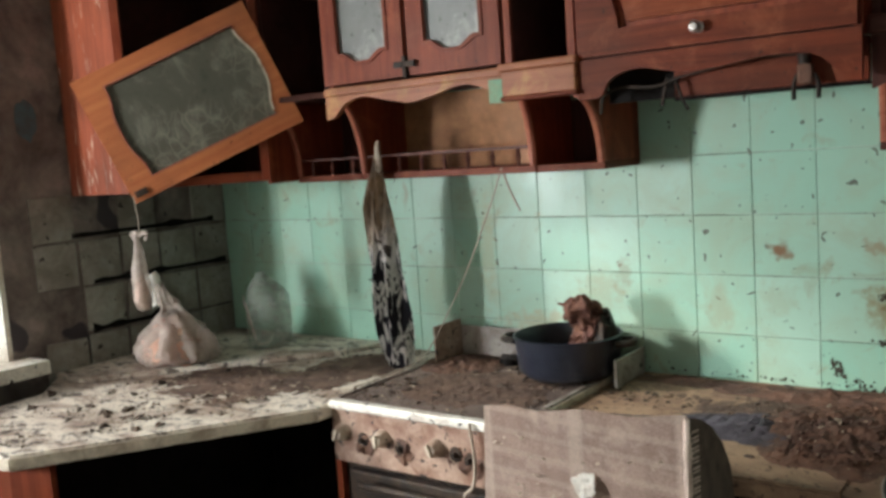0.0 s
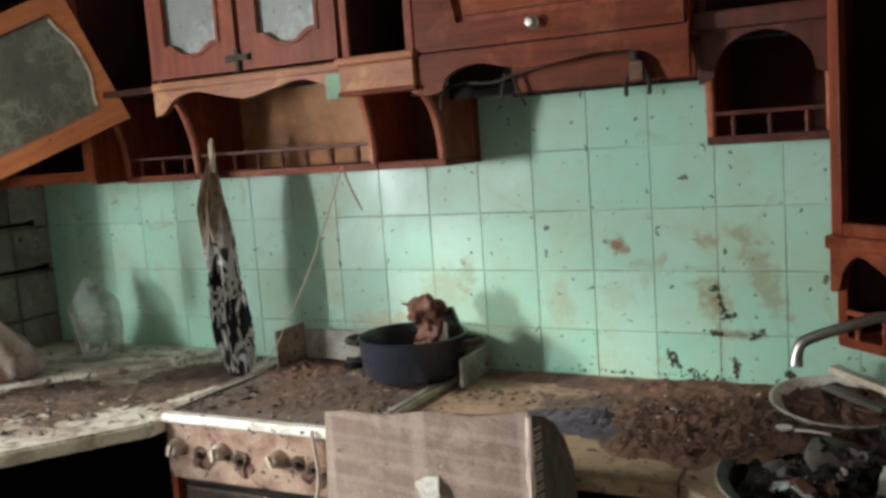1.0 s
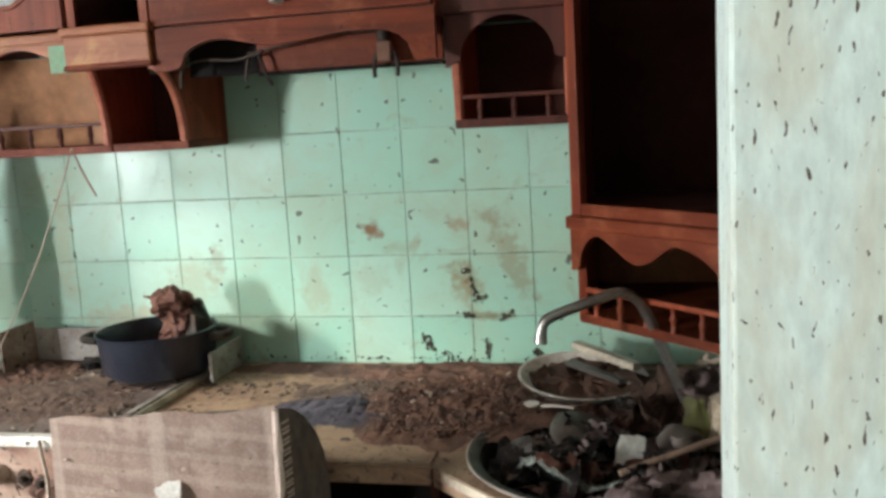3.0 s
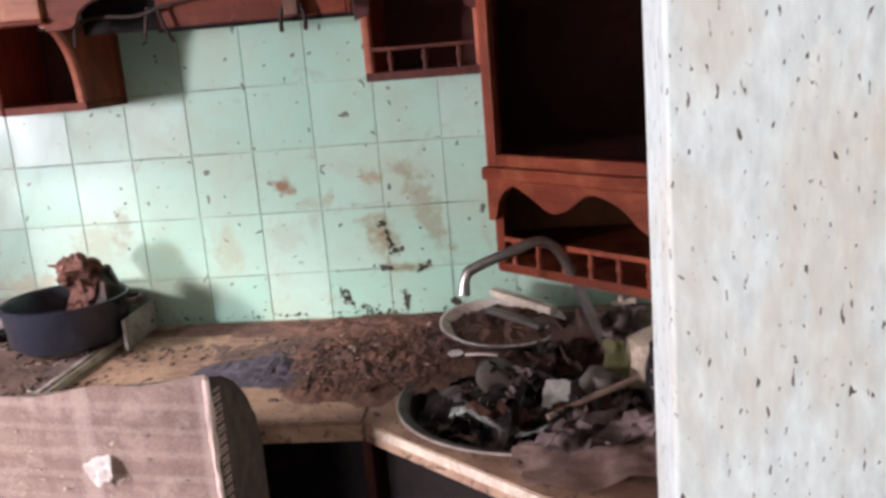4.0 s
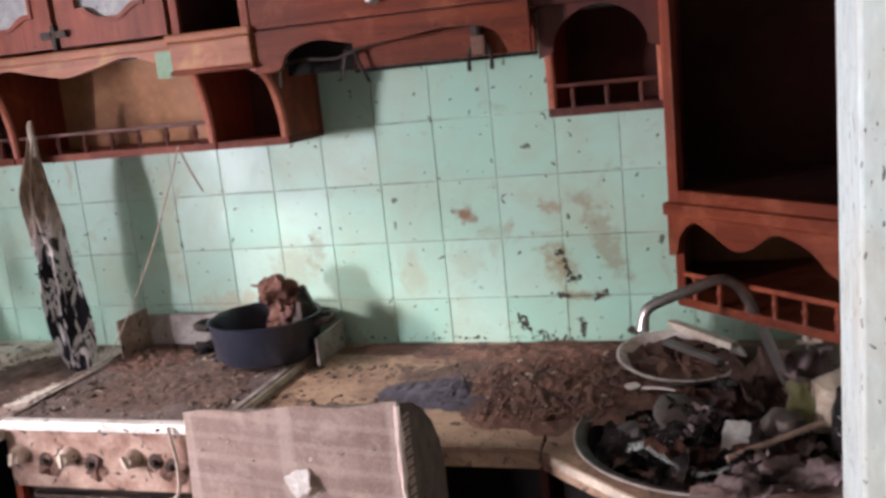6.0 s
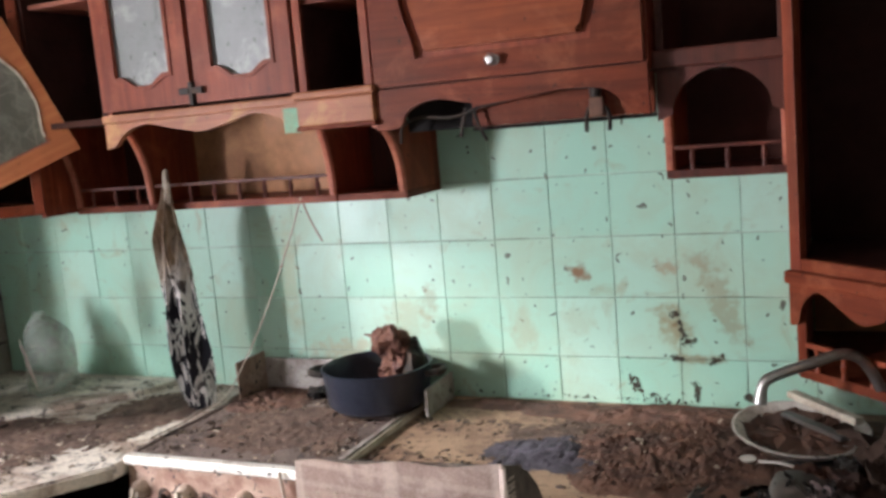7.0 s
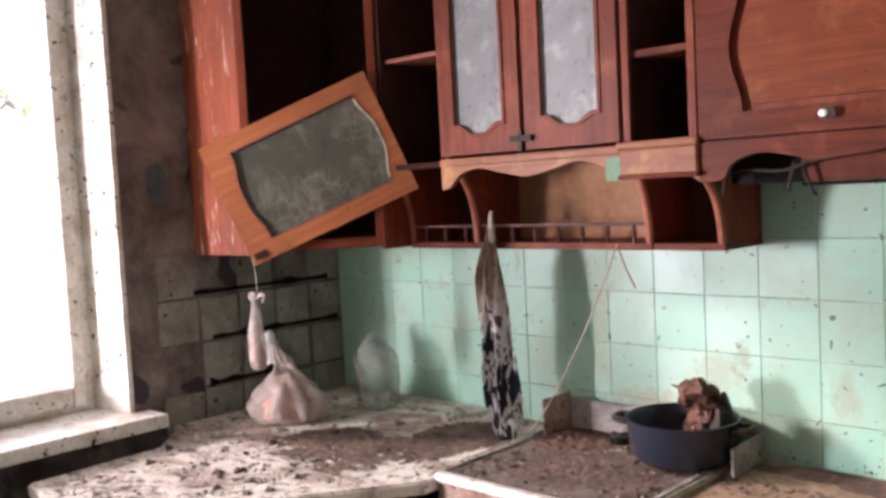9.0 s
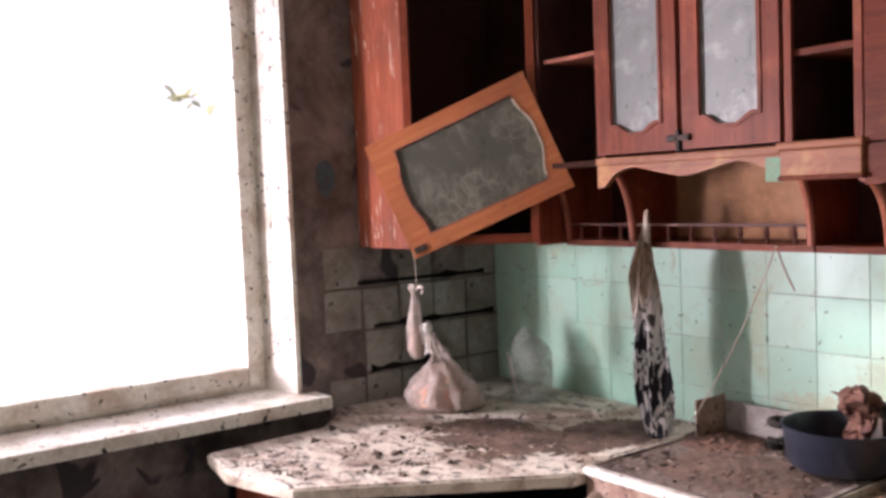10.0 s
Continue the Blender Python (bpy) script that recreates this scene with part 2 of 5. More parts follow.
OLDENAMEL = grimy("stained_grey_enamel", (0.42, 0.37, 0.33), (0.12, 0.075, 0.055), 0.45, 0.5, 14, spots=0.5)
SINKSTEEL = grimy("fouled_sink_steel", (0.06, 0.05, 0.045), (0.03, 0.022, 0.018), 0.6, 0.55, 14, metal=0.2)
BLACKMETAL = grimy("blackened_iron", (0.03, 0.025, 0.022), (0.08, 0.05, 0.035), 0.5, 0.4, 30, metal=0.3)
DEBRIS = grimy("rotten_litter", (0.075, 0.034, 0.024), (0.2, 0.1, 0.063), 0.85, 0.45, 14, bump_s=0.9, spots=0.1, spot_col=(0.4, 0.3, 0.22), spot_scale=100)
def dirty_glass(name, tone, smear, web=0.0):
    """Frosted glass with cloudy wiped smears."""
    m, nt, b = shader(name, tone, 0.3)
    b.inputs["Specular IOR Level"].default_value = 0.22
    v = coords(nt, (1, 1, 0.8), False)
    n = noise_tex(nt, v, 7, 9, 0.72, 0.5)
    r = ramp(nt, [(0.3, tuple(c * 0.45 for c in tone)), (0.42, tuple(c * 0.9 for c in tone)), (0.52, tone), (0.6, smear), (0.68, tone), (0.8, smear)])
    nt.links.new(n, r.inputs[0])
    f = noise_tex(nt, v, 55, 3, 0.6)
    rf = ramp(nt, [(0.68, (0, 0, 0)), (0.72, (0.7, 0.7, 0.7))])
    nt.links.new(f, rf.inputs[0])
    col = mixed(nt, rf.outputs[0], r.outputs[0], (0.05, 0.05, 0.04))
    if web:
        # wiped finger trails: thin wandering pale lines inside a few patches
        vo = nt.nodes.new("ShaderNodeTexVoronoi")
        vo.feature = "DISTANCE_TO_EDGE"
        vo.inputs["Scale"].default_value = 26
        wv = nt.nodes.new("ShaderNodeTexNoise")
        wv.inputs["Scale"].default_value = 9
        nt.links.new(v, wv.inputs["Vector"])
        add = nt.nodes.new("ShaderNodeVectorMath")
        add.operation = "MULTIPLY_ADD"
        nt.links.new(wv.outputs["Color"], add.inputs[0])
        add.inputs[1].default_value = (0.12, 0.12, 0.12)
        nt.links.new(v, add.inputs[2])
        nt.links.new(add.outputs[0], vo.inputs["Vector"])
        line = ramp(nt, [(0.0, (web, web, web)), (0.09, (0, 0, 0))])
        nt.links.new(vo.outputs["Distance"], line.inputs[0])
        patch = ramp(nt, [(0.46, (0, 0, 0)), (0.58, (1, 1, 1))])
        nt.links.new(noise_tex(nt, v, 5, 2, 0.5), patch.inputs[0])
        trail = mixed(nt, 1.0, line.outputs[0], patch.outputs[0], "MULTIPLY")
        col = mixed(nt, trail, col, tuple(min(1, c * 1.7) for c in smear))
    nt.links.new(col, b.inputs["Base Color"])
    rr = ramp(nt, [(0.4, (0.32,) * 3), (0.7, (0.7,) * 3)])
    nt.links.new(n, rr.inputs[0])
    nt.links.new(rr.outputs[0], b.inputs["Roughness"])
    return m


CHARGLASS = dirty_glass("frosted_dirty_glass", (0.26, 0.26, 0.25), (0.42, 0.41, 0.39))
SMOKEGLASS = dirty_glass("smeared_dark_glass", (0.095, 0.09, 0.068), (0.17, 0.155, 0.12), 0.4)


def plaid(name, base, band, pale):
    """Woven cloth with broad crossing bands, thread by thread relief and whitish dust."""
    m, nt, b = shader(name, base, 0.95)
    v = coords(nt, (1, 1, 1), False)
    cols = []
    for axis, size, shift, much in (("X", 0.13, 0.2, 0.22), ("Z", 0.085, 0.1, 0.34), ("X", 0.22, 0.55, 0.5), ("X", 0.047, 0.3, 0.2), ("Z", 0.04, 0.6, 0.28)):
        w = nt.nodes.new("ShaderNodeTexWave")
        w.wave_type, w.bands_direction, w.wave_profile = "BANDS", axis, "SIN"
        w.inputs["Scale"].default_value = 0.314 / size
        w.inputs["Distortion"].default_value, w.inputs["Detail"].default_value = 0.06, 0
        w.inputs["Phase Offset"].default_value = shift * 6
        nt.links.new(v, w.inputs["Vector"])
        r = ramp(nt, [(0.45, (0, 0, 0)), (0.6, (much, much, much))] if 0.05 < size < 0.2 else [(0.72, (0, 0, 0)), (0.9, (much, much, much))] if size < 0.05 else [(0.93, (0, 0, 0)), (0.97, (much, much, much))])
        nt.links.new(w.outputs["Fac"], r.inputs[0])
        cols.append(r.outputs[0])
    c = mixed(nt, cols[0], base, band)
    c = mixed(nt, cols[1], c, band)
    c = mixed(nt, cols[2], c, pale)
    c = mixed(nt, cols[3], c, band)
    c = mixed(nt, cols[4], c, pale)
    weave = noise_tex(nt, coords(nt, (300, 300, 300), False), 1.0, 2, 0.5)
    c = mixed(nt, 0.25, c, ramp_of(nt, weave, (0.1, 0.08, 0.065), pale))
    dust = noise_tex(nt, v, 22, 8, 0.75, 0.1)
    rd = ramp(nt, [(0.5, (0, 0, 0)), (0.7, (0.65, 0.65, 0.65))])
    nt.links.new(dust, rd.inputs[0])
    c = mixed(nt, rd.outputs[0], c, pale)
    nt.links.new(c, b.inputs["Base Color"])
    bump(nt, b, weave, 0.5, 0.002)
    return m


def ramp_of(nt, fac, lo, hi):
    r = ramp(nt, [(0.3, lo), (0.7, hi)])
    nt.links.new(fac, r.inputs[0])
    return r.outputs[0]


def printed_cloth(name):
    """Black and white print below, brownish and soiled towards the top hem."""
    m, nt, b = shader(name, (0.5, 0.48, 0.46), 0.95)
    v = coords(nt, (1, 1, 0.55), False)
    n = noise_tex(nt, coords(nt, (1.7, 1.7, 0.6), False), 15, 4, 0.55, 1.6)
    r = ramp(nt, [(0.42, (0.02, 0.018, 0.026)), (0.485, (0.035, 0.03, 0.04)), (0.5, (0.78, 0.73, 0.71)), (0.58, (0.84, 0.8, 0.78)), (0.61, (0.1, 0.08, 0.085))])
    nt.links.new(n, r.inputs[0])
    geo = nt.nodes.new("ShaderNodeTexCoord")
    sep = nt.nodes.new("ShaderNodeSeparateXYZ")
    nt.links.new(geo.outputs["Object"], sep.inputs[0])
    soil = noise_tex(nt, v, 9, 4, 0.6, 0.6)
    k = nt.nodes.new("ShaderNodeMath")
    k.operation = "MULTIPLY_ADD"
    k.inputs[1].default_value = 0.35
    nt.links.new(soil, k.inputs[0])
    nt.links.new(sep.outputs["Z"], k.inputs[2])
    top = ramp(nt, [(0.5, (0, 0, 0)), (0.62, (0.8, 0.8, 0.8))])
    nt.links.new(k.outputs[0], top.inputs[0])
    brown = ramp_of(nt, noise_tex(nt, v, 20, 4, 0.6, 1.0), (0.07, 0.045, 0.03), (0.66, 0.47, 0.31))
    nt.links.new(mixed(nt, top.outputs[0], r.outputs[0], brown), b.inputs["Base Color"])
    bump(nt, b, soil, 0.3, 0.004)
    return m


def film(name, tone, clear=0.5, rough=0.25):
    """Thin cloudy plastic."""
    m, nt, b = shader(name, tone, rough)
    b.inputs["IOR"].default_value = 1.15
    b.inputs["Transmission Weight"].default_value = 0.0
    v = coords(nt, (1, 1, 1), False)
    n = noise_tex(nt, v, 16, 5, 0.6, 0.8)
    tr = nt.nodes.new("ShaderNodeBsdfTransparent")
    mx = nt.nodes.new("ShaderNodeMixShader")
    r = ramp(nt, [(0.3, (clear + 0.2,) * 3), (0.7, (max(0, clear - 0.25),) * 3)])
    nt.links.new(n, r.inputs[0])
    nt.links.new(r.outputs[0], mx.inputs[0])
    nt.links.new(b.outputs[0], mx.inputs[1])
    nt.links.new(tr.outputs[0], mx.inputs[2])
    nt.links.new(mx.outputs[0], nt.nodes["Material Output"].inputs[0])
    return m


CLOTH = printed_cloth("printed_rag")
BAGFILM = film("milky_plastic_bag", (0.62, 0.52, 0.47), 0.5, 0.2)
CLEARFILM = film("clear_plastic_bottle", (0.46, 0.49, 0.44), 0.69, 0.06)
PINKSTUFF = grimy("pinkish_bag_contents", (0.5, 0.22, 0.16), (0.55, 0.42, 0.32), 0.8, 0.5, 14)
CORD = grimy("grubby_white_cord", (0.42, 0.35, 0.28), (0.25, 0.17, 0.12), 0.7, 0.4, 30)
BROWNLUMP = grimy("rotten_brown_skin", (0.09, 0.026, 0.016), (0.24, 0.105, 0.062), 0.6, 0.4, 40, bump_s=0.9)
WHITESCRAP = grimy("torn_white_paper", (0.78, 0.75, 0.7), (0.55, 0.45, 0.35), 0.8, 0.25, 20)
GREYPLASTIC = grimy("grey_dirty_plastic", (0.105, 0.095, 0.088), (0.1, 0.07, 0.055), 0.45, 0.5, 14)
BLACKPLASTIC = grimy("black_wet_plastic", (0.012, 0.011, 0.011), (0.05, 0.035, 0.03), 0.4, 0.4, 22, spots=0.4, spot_col=(0.4, 0.34, 0.3), spot_scale=110)
RAG = grimy("mauve_grey_rag", (0.4, 0.3, 0.29), (0.13, 0.08, 0.065), 0.9, 0.5, 12, bump_s=0.7)
DRYWOOD = grimy("dirty_dry_wood", (0.3, 0.2, 0.14), (0.12, 0.07, 0.05), 0.8, 0.4, 16)
PINKFILM = grimy("pinkish_dirty_polythene", (0.62, 0.46, 0.4), (0.34, 0.21, 0.17), 0.4, 0.45, 16, spots=0.3, bump_s=0.5)
CREAMLUMP = grimy("mouldy_cream_crust", (0.55, 0.46, 0.34), (0.22, 0.15, 0.1), 0.85, 0.45, 22, bump_s=0.6)
YELLOWPACK = grimy("yellow_green_packet", (0.36, 0.36, 0.15), (0.46, 0.42, 0.32), 0.5, 0.4, 18)
BLUESOOT = grimy("blue_black_burn", (0.095, 0.078, 0.105), (0.045, 0.036, 0.045), 0.85, 0.6, 18)
BURNCORE = grimy("black_burn_core", (0.022, 0.019, 0.026), (0.06, 0.045, 0.055), 0.85, 0.4, 22)
FILMDIRT = grimy("matted_mauve_dirt", (0.19, 0.112, 0.078), (0.065, 0.038, 0.029), 0.9, 0.6, 14, spots=0.1, spot_col=(0.36, 0.27, 0.2), spot_scale=90, bump_s=0.8)


for mat in (INSIDE, BLACK, BLACKMETAL, BLACKPLASTIC):
    mat.node_tree.nodes["Principled BSDF"].inputs["Specular IOR Level"].default_value = 0.12


# ---- geometry helpers ----
def thing(name, at, turn=0.0, label="", category="", group="", kind=""):
    ob = new(name)
    ob.empty_display_size = 0.05
    ob.matrix_world = pose(*at, 0, 0, turn)
    return tagged(ob, label, category, group, kind)


def mesh_of(name, bm, mat, smooth=False):
    bmesh.ops.recalc_face_normals(bm, faces=bm.faces)
    me = bpy.data.meshes.new(name)
    bm.to_mesh(me)
    bm.free()
    me.materials.append(mat)
    if smooth:
        me.shade_smooth()
        me.set_sharp_from_angle(angle=radians(40))
    return me


def part(name, bm, mat, parent=None, label="", smooth=False, at=None):
    ob = new(name, mesh_of(name, bm, mat, smooth))
    ob.parent = parent
    if at is not None:
        ob.matrix_basis = at
    return tagged(ob, label)


def box(x0, x1, y0, y1, z0, z1, bevel=0.0, bm=None, m=None):
    bm = bm or bmesh.new()
    r = bmesh.ops.create_cube(bm, size=1.0)
    t = Matrix.Translation(((x0 + x1) / 2, (y0 + y1) / 2, (z0 + z1) / 2)) @ Matrix.Diagonal((abs(x1 - x0), abs(y1 - y0), abs(z1 - z0), 1))
    bmesh.ops.transform(bm, matrix=(m @ t) if m else t, verts=r["verts"])
    if bevel:
        es = list({e for v in r["verts"] for e in v.link_edges})
        bmesh.ops.bevel(bm, geom=es, offset=bevel, segments=2, affect="EDGES", profile=0.6)
    return bm


def prism(pts, a0, a1, axis="y", bm=None, bevel=0.0):
    """Extrudes an outline from a0 to a1: axis y takes (x, z) pairs, x takes (y, z), z takes (x, y)."""
    bm = bm or bmesh.new()
    put = {"y": lambda p, a: (p[0], a, p[1]), "x": lambda p, a: (a, p[0], p[1]), "z": lambda p, a: (p[0], p[1], a)}[axis]
    lo = [bm.verts.new(put(p, a0)) for p in pts]
    hi = [bm.verts.new(put(p, a1)) for p in pts]
    n = len(pts)
    f1, f2 = bm.faces.new(lo), bm.faces.new(hi[::-1])
    for i in range(n):
        bm.faces.new((lo[i], hi[i], hi[(i + 1) % n], lo[(i + 1) % n]))
    if bevel:
        bmesh.ops.bevel(bm, geom=list(f1.edges) + list(f2.edges), offset=bevel, segments=2, affect="EDGES")
    bm.normal_update()
    bmesh.ops.triangulate(bm, faces=[f for f in bm.faces if len(f.verts) > 4], ngon_method="EAR_CLIP")
    return bm


def ring(outer, inner, a0, a1, bm=None):
    """A flat frame in x and z between two outlines of as many points, from y = a0 to a1."""
    bm = bm or bmesh.new()
    v = [[bm.verts.new((p[0], a, p[1])) for p in o] for a in (a0, a1) for o in (outer, inner)]
    n = len(outer)
    for i in range(n):
        j = (i + 1) % n
        bm.faces.new((v[0][i], v[0][j], v[1][j], v[1][i]))
        bm.faces.new((v[2][i], v[2][j], v[3][j], v[3][i]))
        bm.faces.new((v[0][i], v[0][j], v[2][j], v[2][i]))
        bm.faces.new((v[1][i], v[1][j], v[3][j], v[3][i]))
    return bm


def tube(path, r, sides=10, bm=None, ends=True):
    bm = bm or bmesh.new()
    path = [Vector(p) for p in path]
    rs = r if isinstance(r, (list, tuple)) else [r] * len(path)
    rows, up = [], Vector((0.13, 0.31, 0.94))
    for i, p in enumerate(path):
        d = (path[min(i + 1, len(path) - 1)] - path[max(i - 1, 0)]).normalized()
        a = d.cross(up)
        a = a.normalized() if a.length > 1e-4 else d.orthogonal().normalized()
        b = d.cross(a)
        rows.append([bm.verts.new(p + rs[i] * (math.cos(2 * math.pi * k / sides) * a + math.sin(2 * math.pi * k / sides) * b)) for k in range(sides)])
    for r0, r1 in zip(rows, rows[1:]):
        for k in range(sides):
            bm.faces.new((r0[k], r0[(k + 1) % sides], r1[(k + 1) % sides], r1[k]))
    if ends:
        bm.faces.new(rows[0][::-1])
        bm.faces.new(rows[-1])
    return bm


def lathe(profile, sides=32, bm=None, close=False):
    bm = bm or bmesh.new()
    rows = []
    for r, z in profile:
        if r < 1e-5:
            rows.append([bm.verts.new((0, 0, z))])
        else:
            rows.append([bm.verts.new((r * math.cos(2 * math.pi * k / sides), r * math.sin(2 * math.pi * k / sides), z)) for k in range(sides)])
    for a, b in zip(rows, rows[1:]):
        for k in range(sides):
            j = (k + 1) % sides
            if len(a) == 1 and len(b) > 1:
                bm.faces.new((a[0], b[j], b[k]))
            elif len(b) == 1 and len(a) > 1:
                bm.faces.new((a[k], a[j], b[0]))
            elif len(a) > 1:
                bm.faces.new((a[k], a[j], b[j], b[k]))
    return bm


def curve_pts(pts, n=6):
    """A smooth line through the points."""
    p = [Vector(q) for q in pts]
    out = []
    for i in range(len(p) - 1):
        a, b, c, d = p[max(i - 1, 0)], p[i], p[i + 1], p[min(i + 2, len(p) - 1)]
        for k in range(n):
            t = k / n
            out.append(0.5 * ((2 * b) + (c - a) * t + (2 * a - 5 * b + 4 * c - d) * t * t + (3 * b - a - 3 * c + d) * t ** 3))
    return out + [p[-1]]


def crumple(bm, amp, scale, seed=0.0):
    for v in bm.verts:
        q = v.co * scale + Vector((seed, seed * 1.7, -seed))
        v.co += amp * Vector((noise.noise(q), noise.noise(q + Vector((9, 0, 0))), noise.noise(q + Vector((0, 9, 0)))))
    return bm


# ---- the room ----
def setting(name, bm, mat, label, category):
    return tagged(part(name, bm, mat), label, category, kind="structure")


COUNTER = 0.875
wall_north = setting("wall_north", box(XL - 0.3, XR + 0.2, 0.003, 0.2, 0, CEIL), GROUT, "kitchen wall clad in dirty mint green tiles", "wall")
setting("floor", box(XL - 0.3, XR + 0.2, YB - 0.2, 0.2, -0.15, 0), FLOORM, "dark littered linoleum floor", "floor")
setting("ceiling", box(XL - 0.3, XR + 0.2, YB - 0.2, 0.2, CEIL, CEIL + 0.15), CEILM, "sooty whitewashed ceiling", "ceiling")
setting("wall_east", box(XR, XR + 0.2, YB, 0.003, 0, CEIL), ROOMWALL, "faded green painted wall", "wall")

bw = box(XL - 0.3, XL, WIN_Y1, 0.003, 0, CEIL)
box(XL - 0.3, XL, YB, WIN_Y0, 0, CEIL, bm=bw)
box(XL - 0.3, XL, WIN_Y0, WIN_Y1, 0, WIN_Z0 - 0.045, bm=bw)
box(XL - 0.3, XL, WIN_Y0, WIN_Y1, WIN_Z1, CEIL, bm=bw)
wall_west = setting("wall_west", bw, PLASTER, "soot-darkened plaster wall with flaking paint", "wall")

# rear wall, out of view, with an open doorway added for the fill lamp
bw = box(XL - 0.3, -0.85, YB - 0.2, YB, 0, CEIL)
box(0.05, XR + 0.2, YB - 0.2, YB, 0, CEIL, bm=bw)
box(-0.85, 0.05, YB - 0.2, YB, 2.05, CEIL, bm=bw)
setting("wall_south", bw, ROOMWALL, "unseen faded green wall with an added doorway", "wall")

# corridor shell added out of view to close the doorway
setting("wall_corridor", box(-1.6, 0.8, YB - 1.5, YB - 1.35, 0, CEIL), ROOMWALL, "added plain corridor wall beyond the doorway, out of view", "wall")
setting("corridor_floor", box(-1.6, 0.8, YB - 1.35, YB - 0.2, -0.15, 0), FLOORM, "added dark corridor floor, out of view", "floor")
setting("corridor_ceiling", box(-1.6, 0.8, YB - 1.35, YB - 0.2, CEIL, CEIL + 0.15), CEILM, "added plain corridor ceiling, out of view", "ceiling")

# short wall pier beside the sink
pier = setting("wall_pier", box(0.79, XR, -1.3, -1.14, 0, CEIL, 0.004), PIER, "pale mint painted wall end specked with dirt", "wall")

# reveals, sill, window
reveal = prism([(XL - 0.3, WIN_Y1 - 0.05), (XL + 0.001, WIN_Y1 - 0.004), (XL + 0.001, WIN_Y1 + 0.012), (XL - 0.3, WIN_Y1 + 0.012)], WIN_Z0, WIN_Z1, "z")
setting("trim", reveal, WHITEPAINT, "whitewashed window reveal with chipped edge", "window reveal")
sill = box(XL - 0.28, XL + 0.11, WIN_Y0 - 0.06, WIN_Y1 + 0.065, WIN_Z0 - 0.042, WIN_Z0, 0.005)
setting("window_sill", crumple(sill, 0.002, 9), WHITEPAINT, "peeling white wooden window sill", "window sill")
window_1 = thing("window_1", (XL - 0.2, WIN_Y1 - 0.032, WIN_Z0), 0, "old white wooden window with flaking specked paint", "window", kind="structure")
W, H = (WIN_Y1 - 0.032) - WIN_Y0, WIN_Z1 - WIN_Z0
bm = box(-0.03, 0.03, -0.03, 0, 0, H, 0.006)
part("window_frame", bm, WHITEPAINT, window_1)
part("window_frame", box(-0.03, 0.03, -W, -W + 0.075, 0, H, 0.006), WHITEPAINT, window_1)
part("window_frame", box(-0.03, 0.03, -W + 0.075, -0.03, 0, 0.05, 0.006), WHITEPAINT, window_1)
part("window_frame", box(-0.03, 0.03, -W + 0.075, -0.03, H - 0.07, H, 0.006), WHITEPAINT, window_1)
part("mullion", box(-0.03, 0.03, -W / 2 - 0.04, -W / 2 + 0.04, 0.07, H - 0.07, 0.006), WHITEPAINT, window_1)
# casement stile, set further in
part("casement", box(-0.008, 0.05, -0.075, -0.034, 0.02, H - 0.02, 0.008), WHITEPAINT, window_1)
part("casement", box(-0.008, 0.05, -W / 2 + 0.042, -0.077, 0.02, 0.085, 0.008), WHITEPAINT, window_1)
PANE, p_nt, p_b = shader("window_glass", (1, 1, 1), 0.02)
p_b.inputs["Transmission Weight"].default_value = 1.0
p_b.inputs["IOR"].default_value = 1.05
for y0, y1 in ((-W / 2 + 0.04, -0.03), (-W + 0.075, -W / 2 - 0.04)):
    pane = part("pane", box(-0.003, 0.001, y0, y1, 0.07, H - 0.07), PANE, window_1)
    pane.visible_shadow = False

# bright overcast sky beyond the window
SKYGLOW = bpy.data.materials.new("bright_sky")
SKYGLOW.use_nodes = True
snt = SKYGLOW.node_tree
em = snt.nodes.new("ShaderNodeEmission")
em.inputs["Strength"].default_value = 1.35
leaf = noise_tex(snt, coords(snt, (0.33, 0.33, 0.5)), 1.1, 9, 0.75, 0.4)
lr = ramp(snt, [(0.3, (0.55, 0.62, 0.5)), (0.42, (1, 1, 1))])
snt.links.new(leaf, lr.inputs[0])
snt.links.new(lr.outputs[0], em.inputs[0])
snt.links.new(em.outputs[0], snt.nodes["Material Output"].inputs[0])
setting("backdrop", box(XL - 12.1, XL - 12.0, -32, 14, -4, 5.7), SKYGLOW, "blown-out bright sky and trees", "backdrop")


# end of a leafy branch beyond the glass
branch = thing("tree_branch", (-5.0, 0.06, 2.25), 0, "sunlit leafy end of a branch beyond the window", "branch", kind="structure")
LEAF = grimy("pale_sunlit_leaf", (0.62, 0.62, 0.36), (0.75, 0.72, 0.5), 0.6, 0.4, 9)
thin = LEAF.node_tree.nodes.new("ShaderNodeBsdfTranslucent")
thin.inputs[0].default_value = (0.95, 0.93, 0.7, 1)
leafmix = LEAF.node_tree.nodes.new("ShaderNodeMixShader")
leafmix.inputs[0].default_value = 0.85
LEAF.node_tree.links.new(LEAF.node_tree.nodes["Principled BSDF"].outputs[0], leafmix.inputs[1])
LEAF.node_tree.links.new(thin.outputs[0], leafmix.inputs[2])
LEAF.node_tree.links.new(leafmix.outputs[0], LEAF.node_tree.nodes["Material Output"].inputs[0])
part("twig", tube(curve_pts([(0, -0.1, 0.03), (0, 0.0, 0.03), (0, 0.1, -0.06)], 5), [0.004] * 6 + [0.003] * 5, 8), LEAF, branch, "", True)
lr_ = random.Random(8)
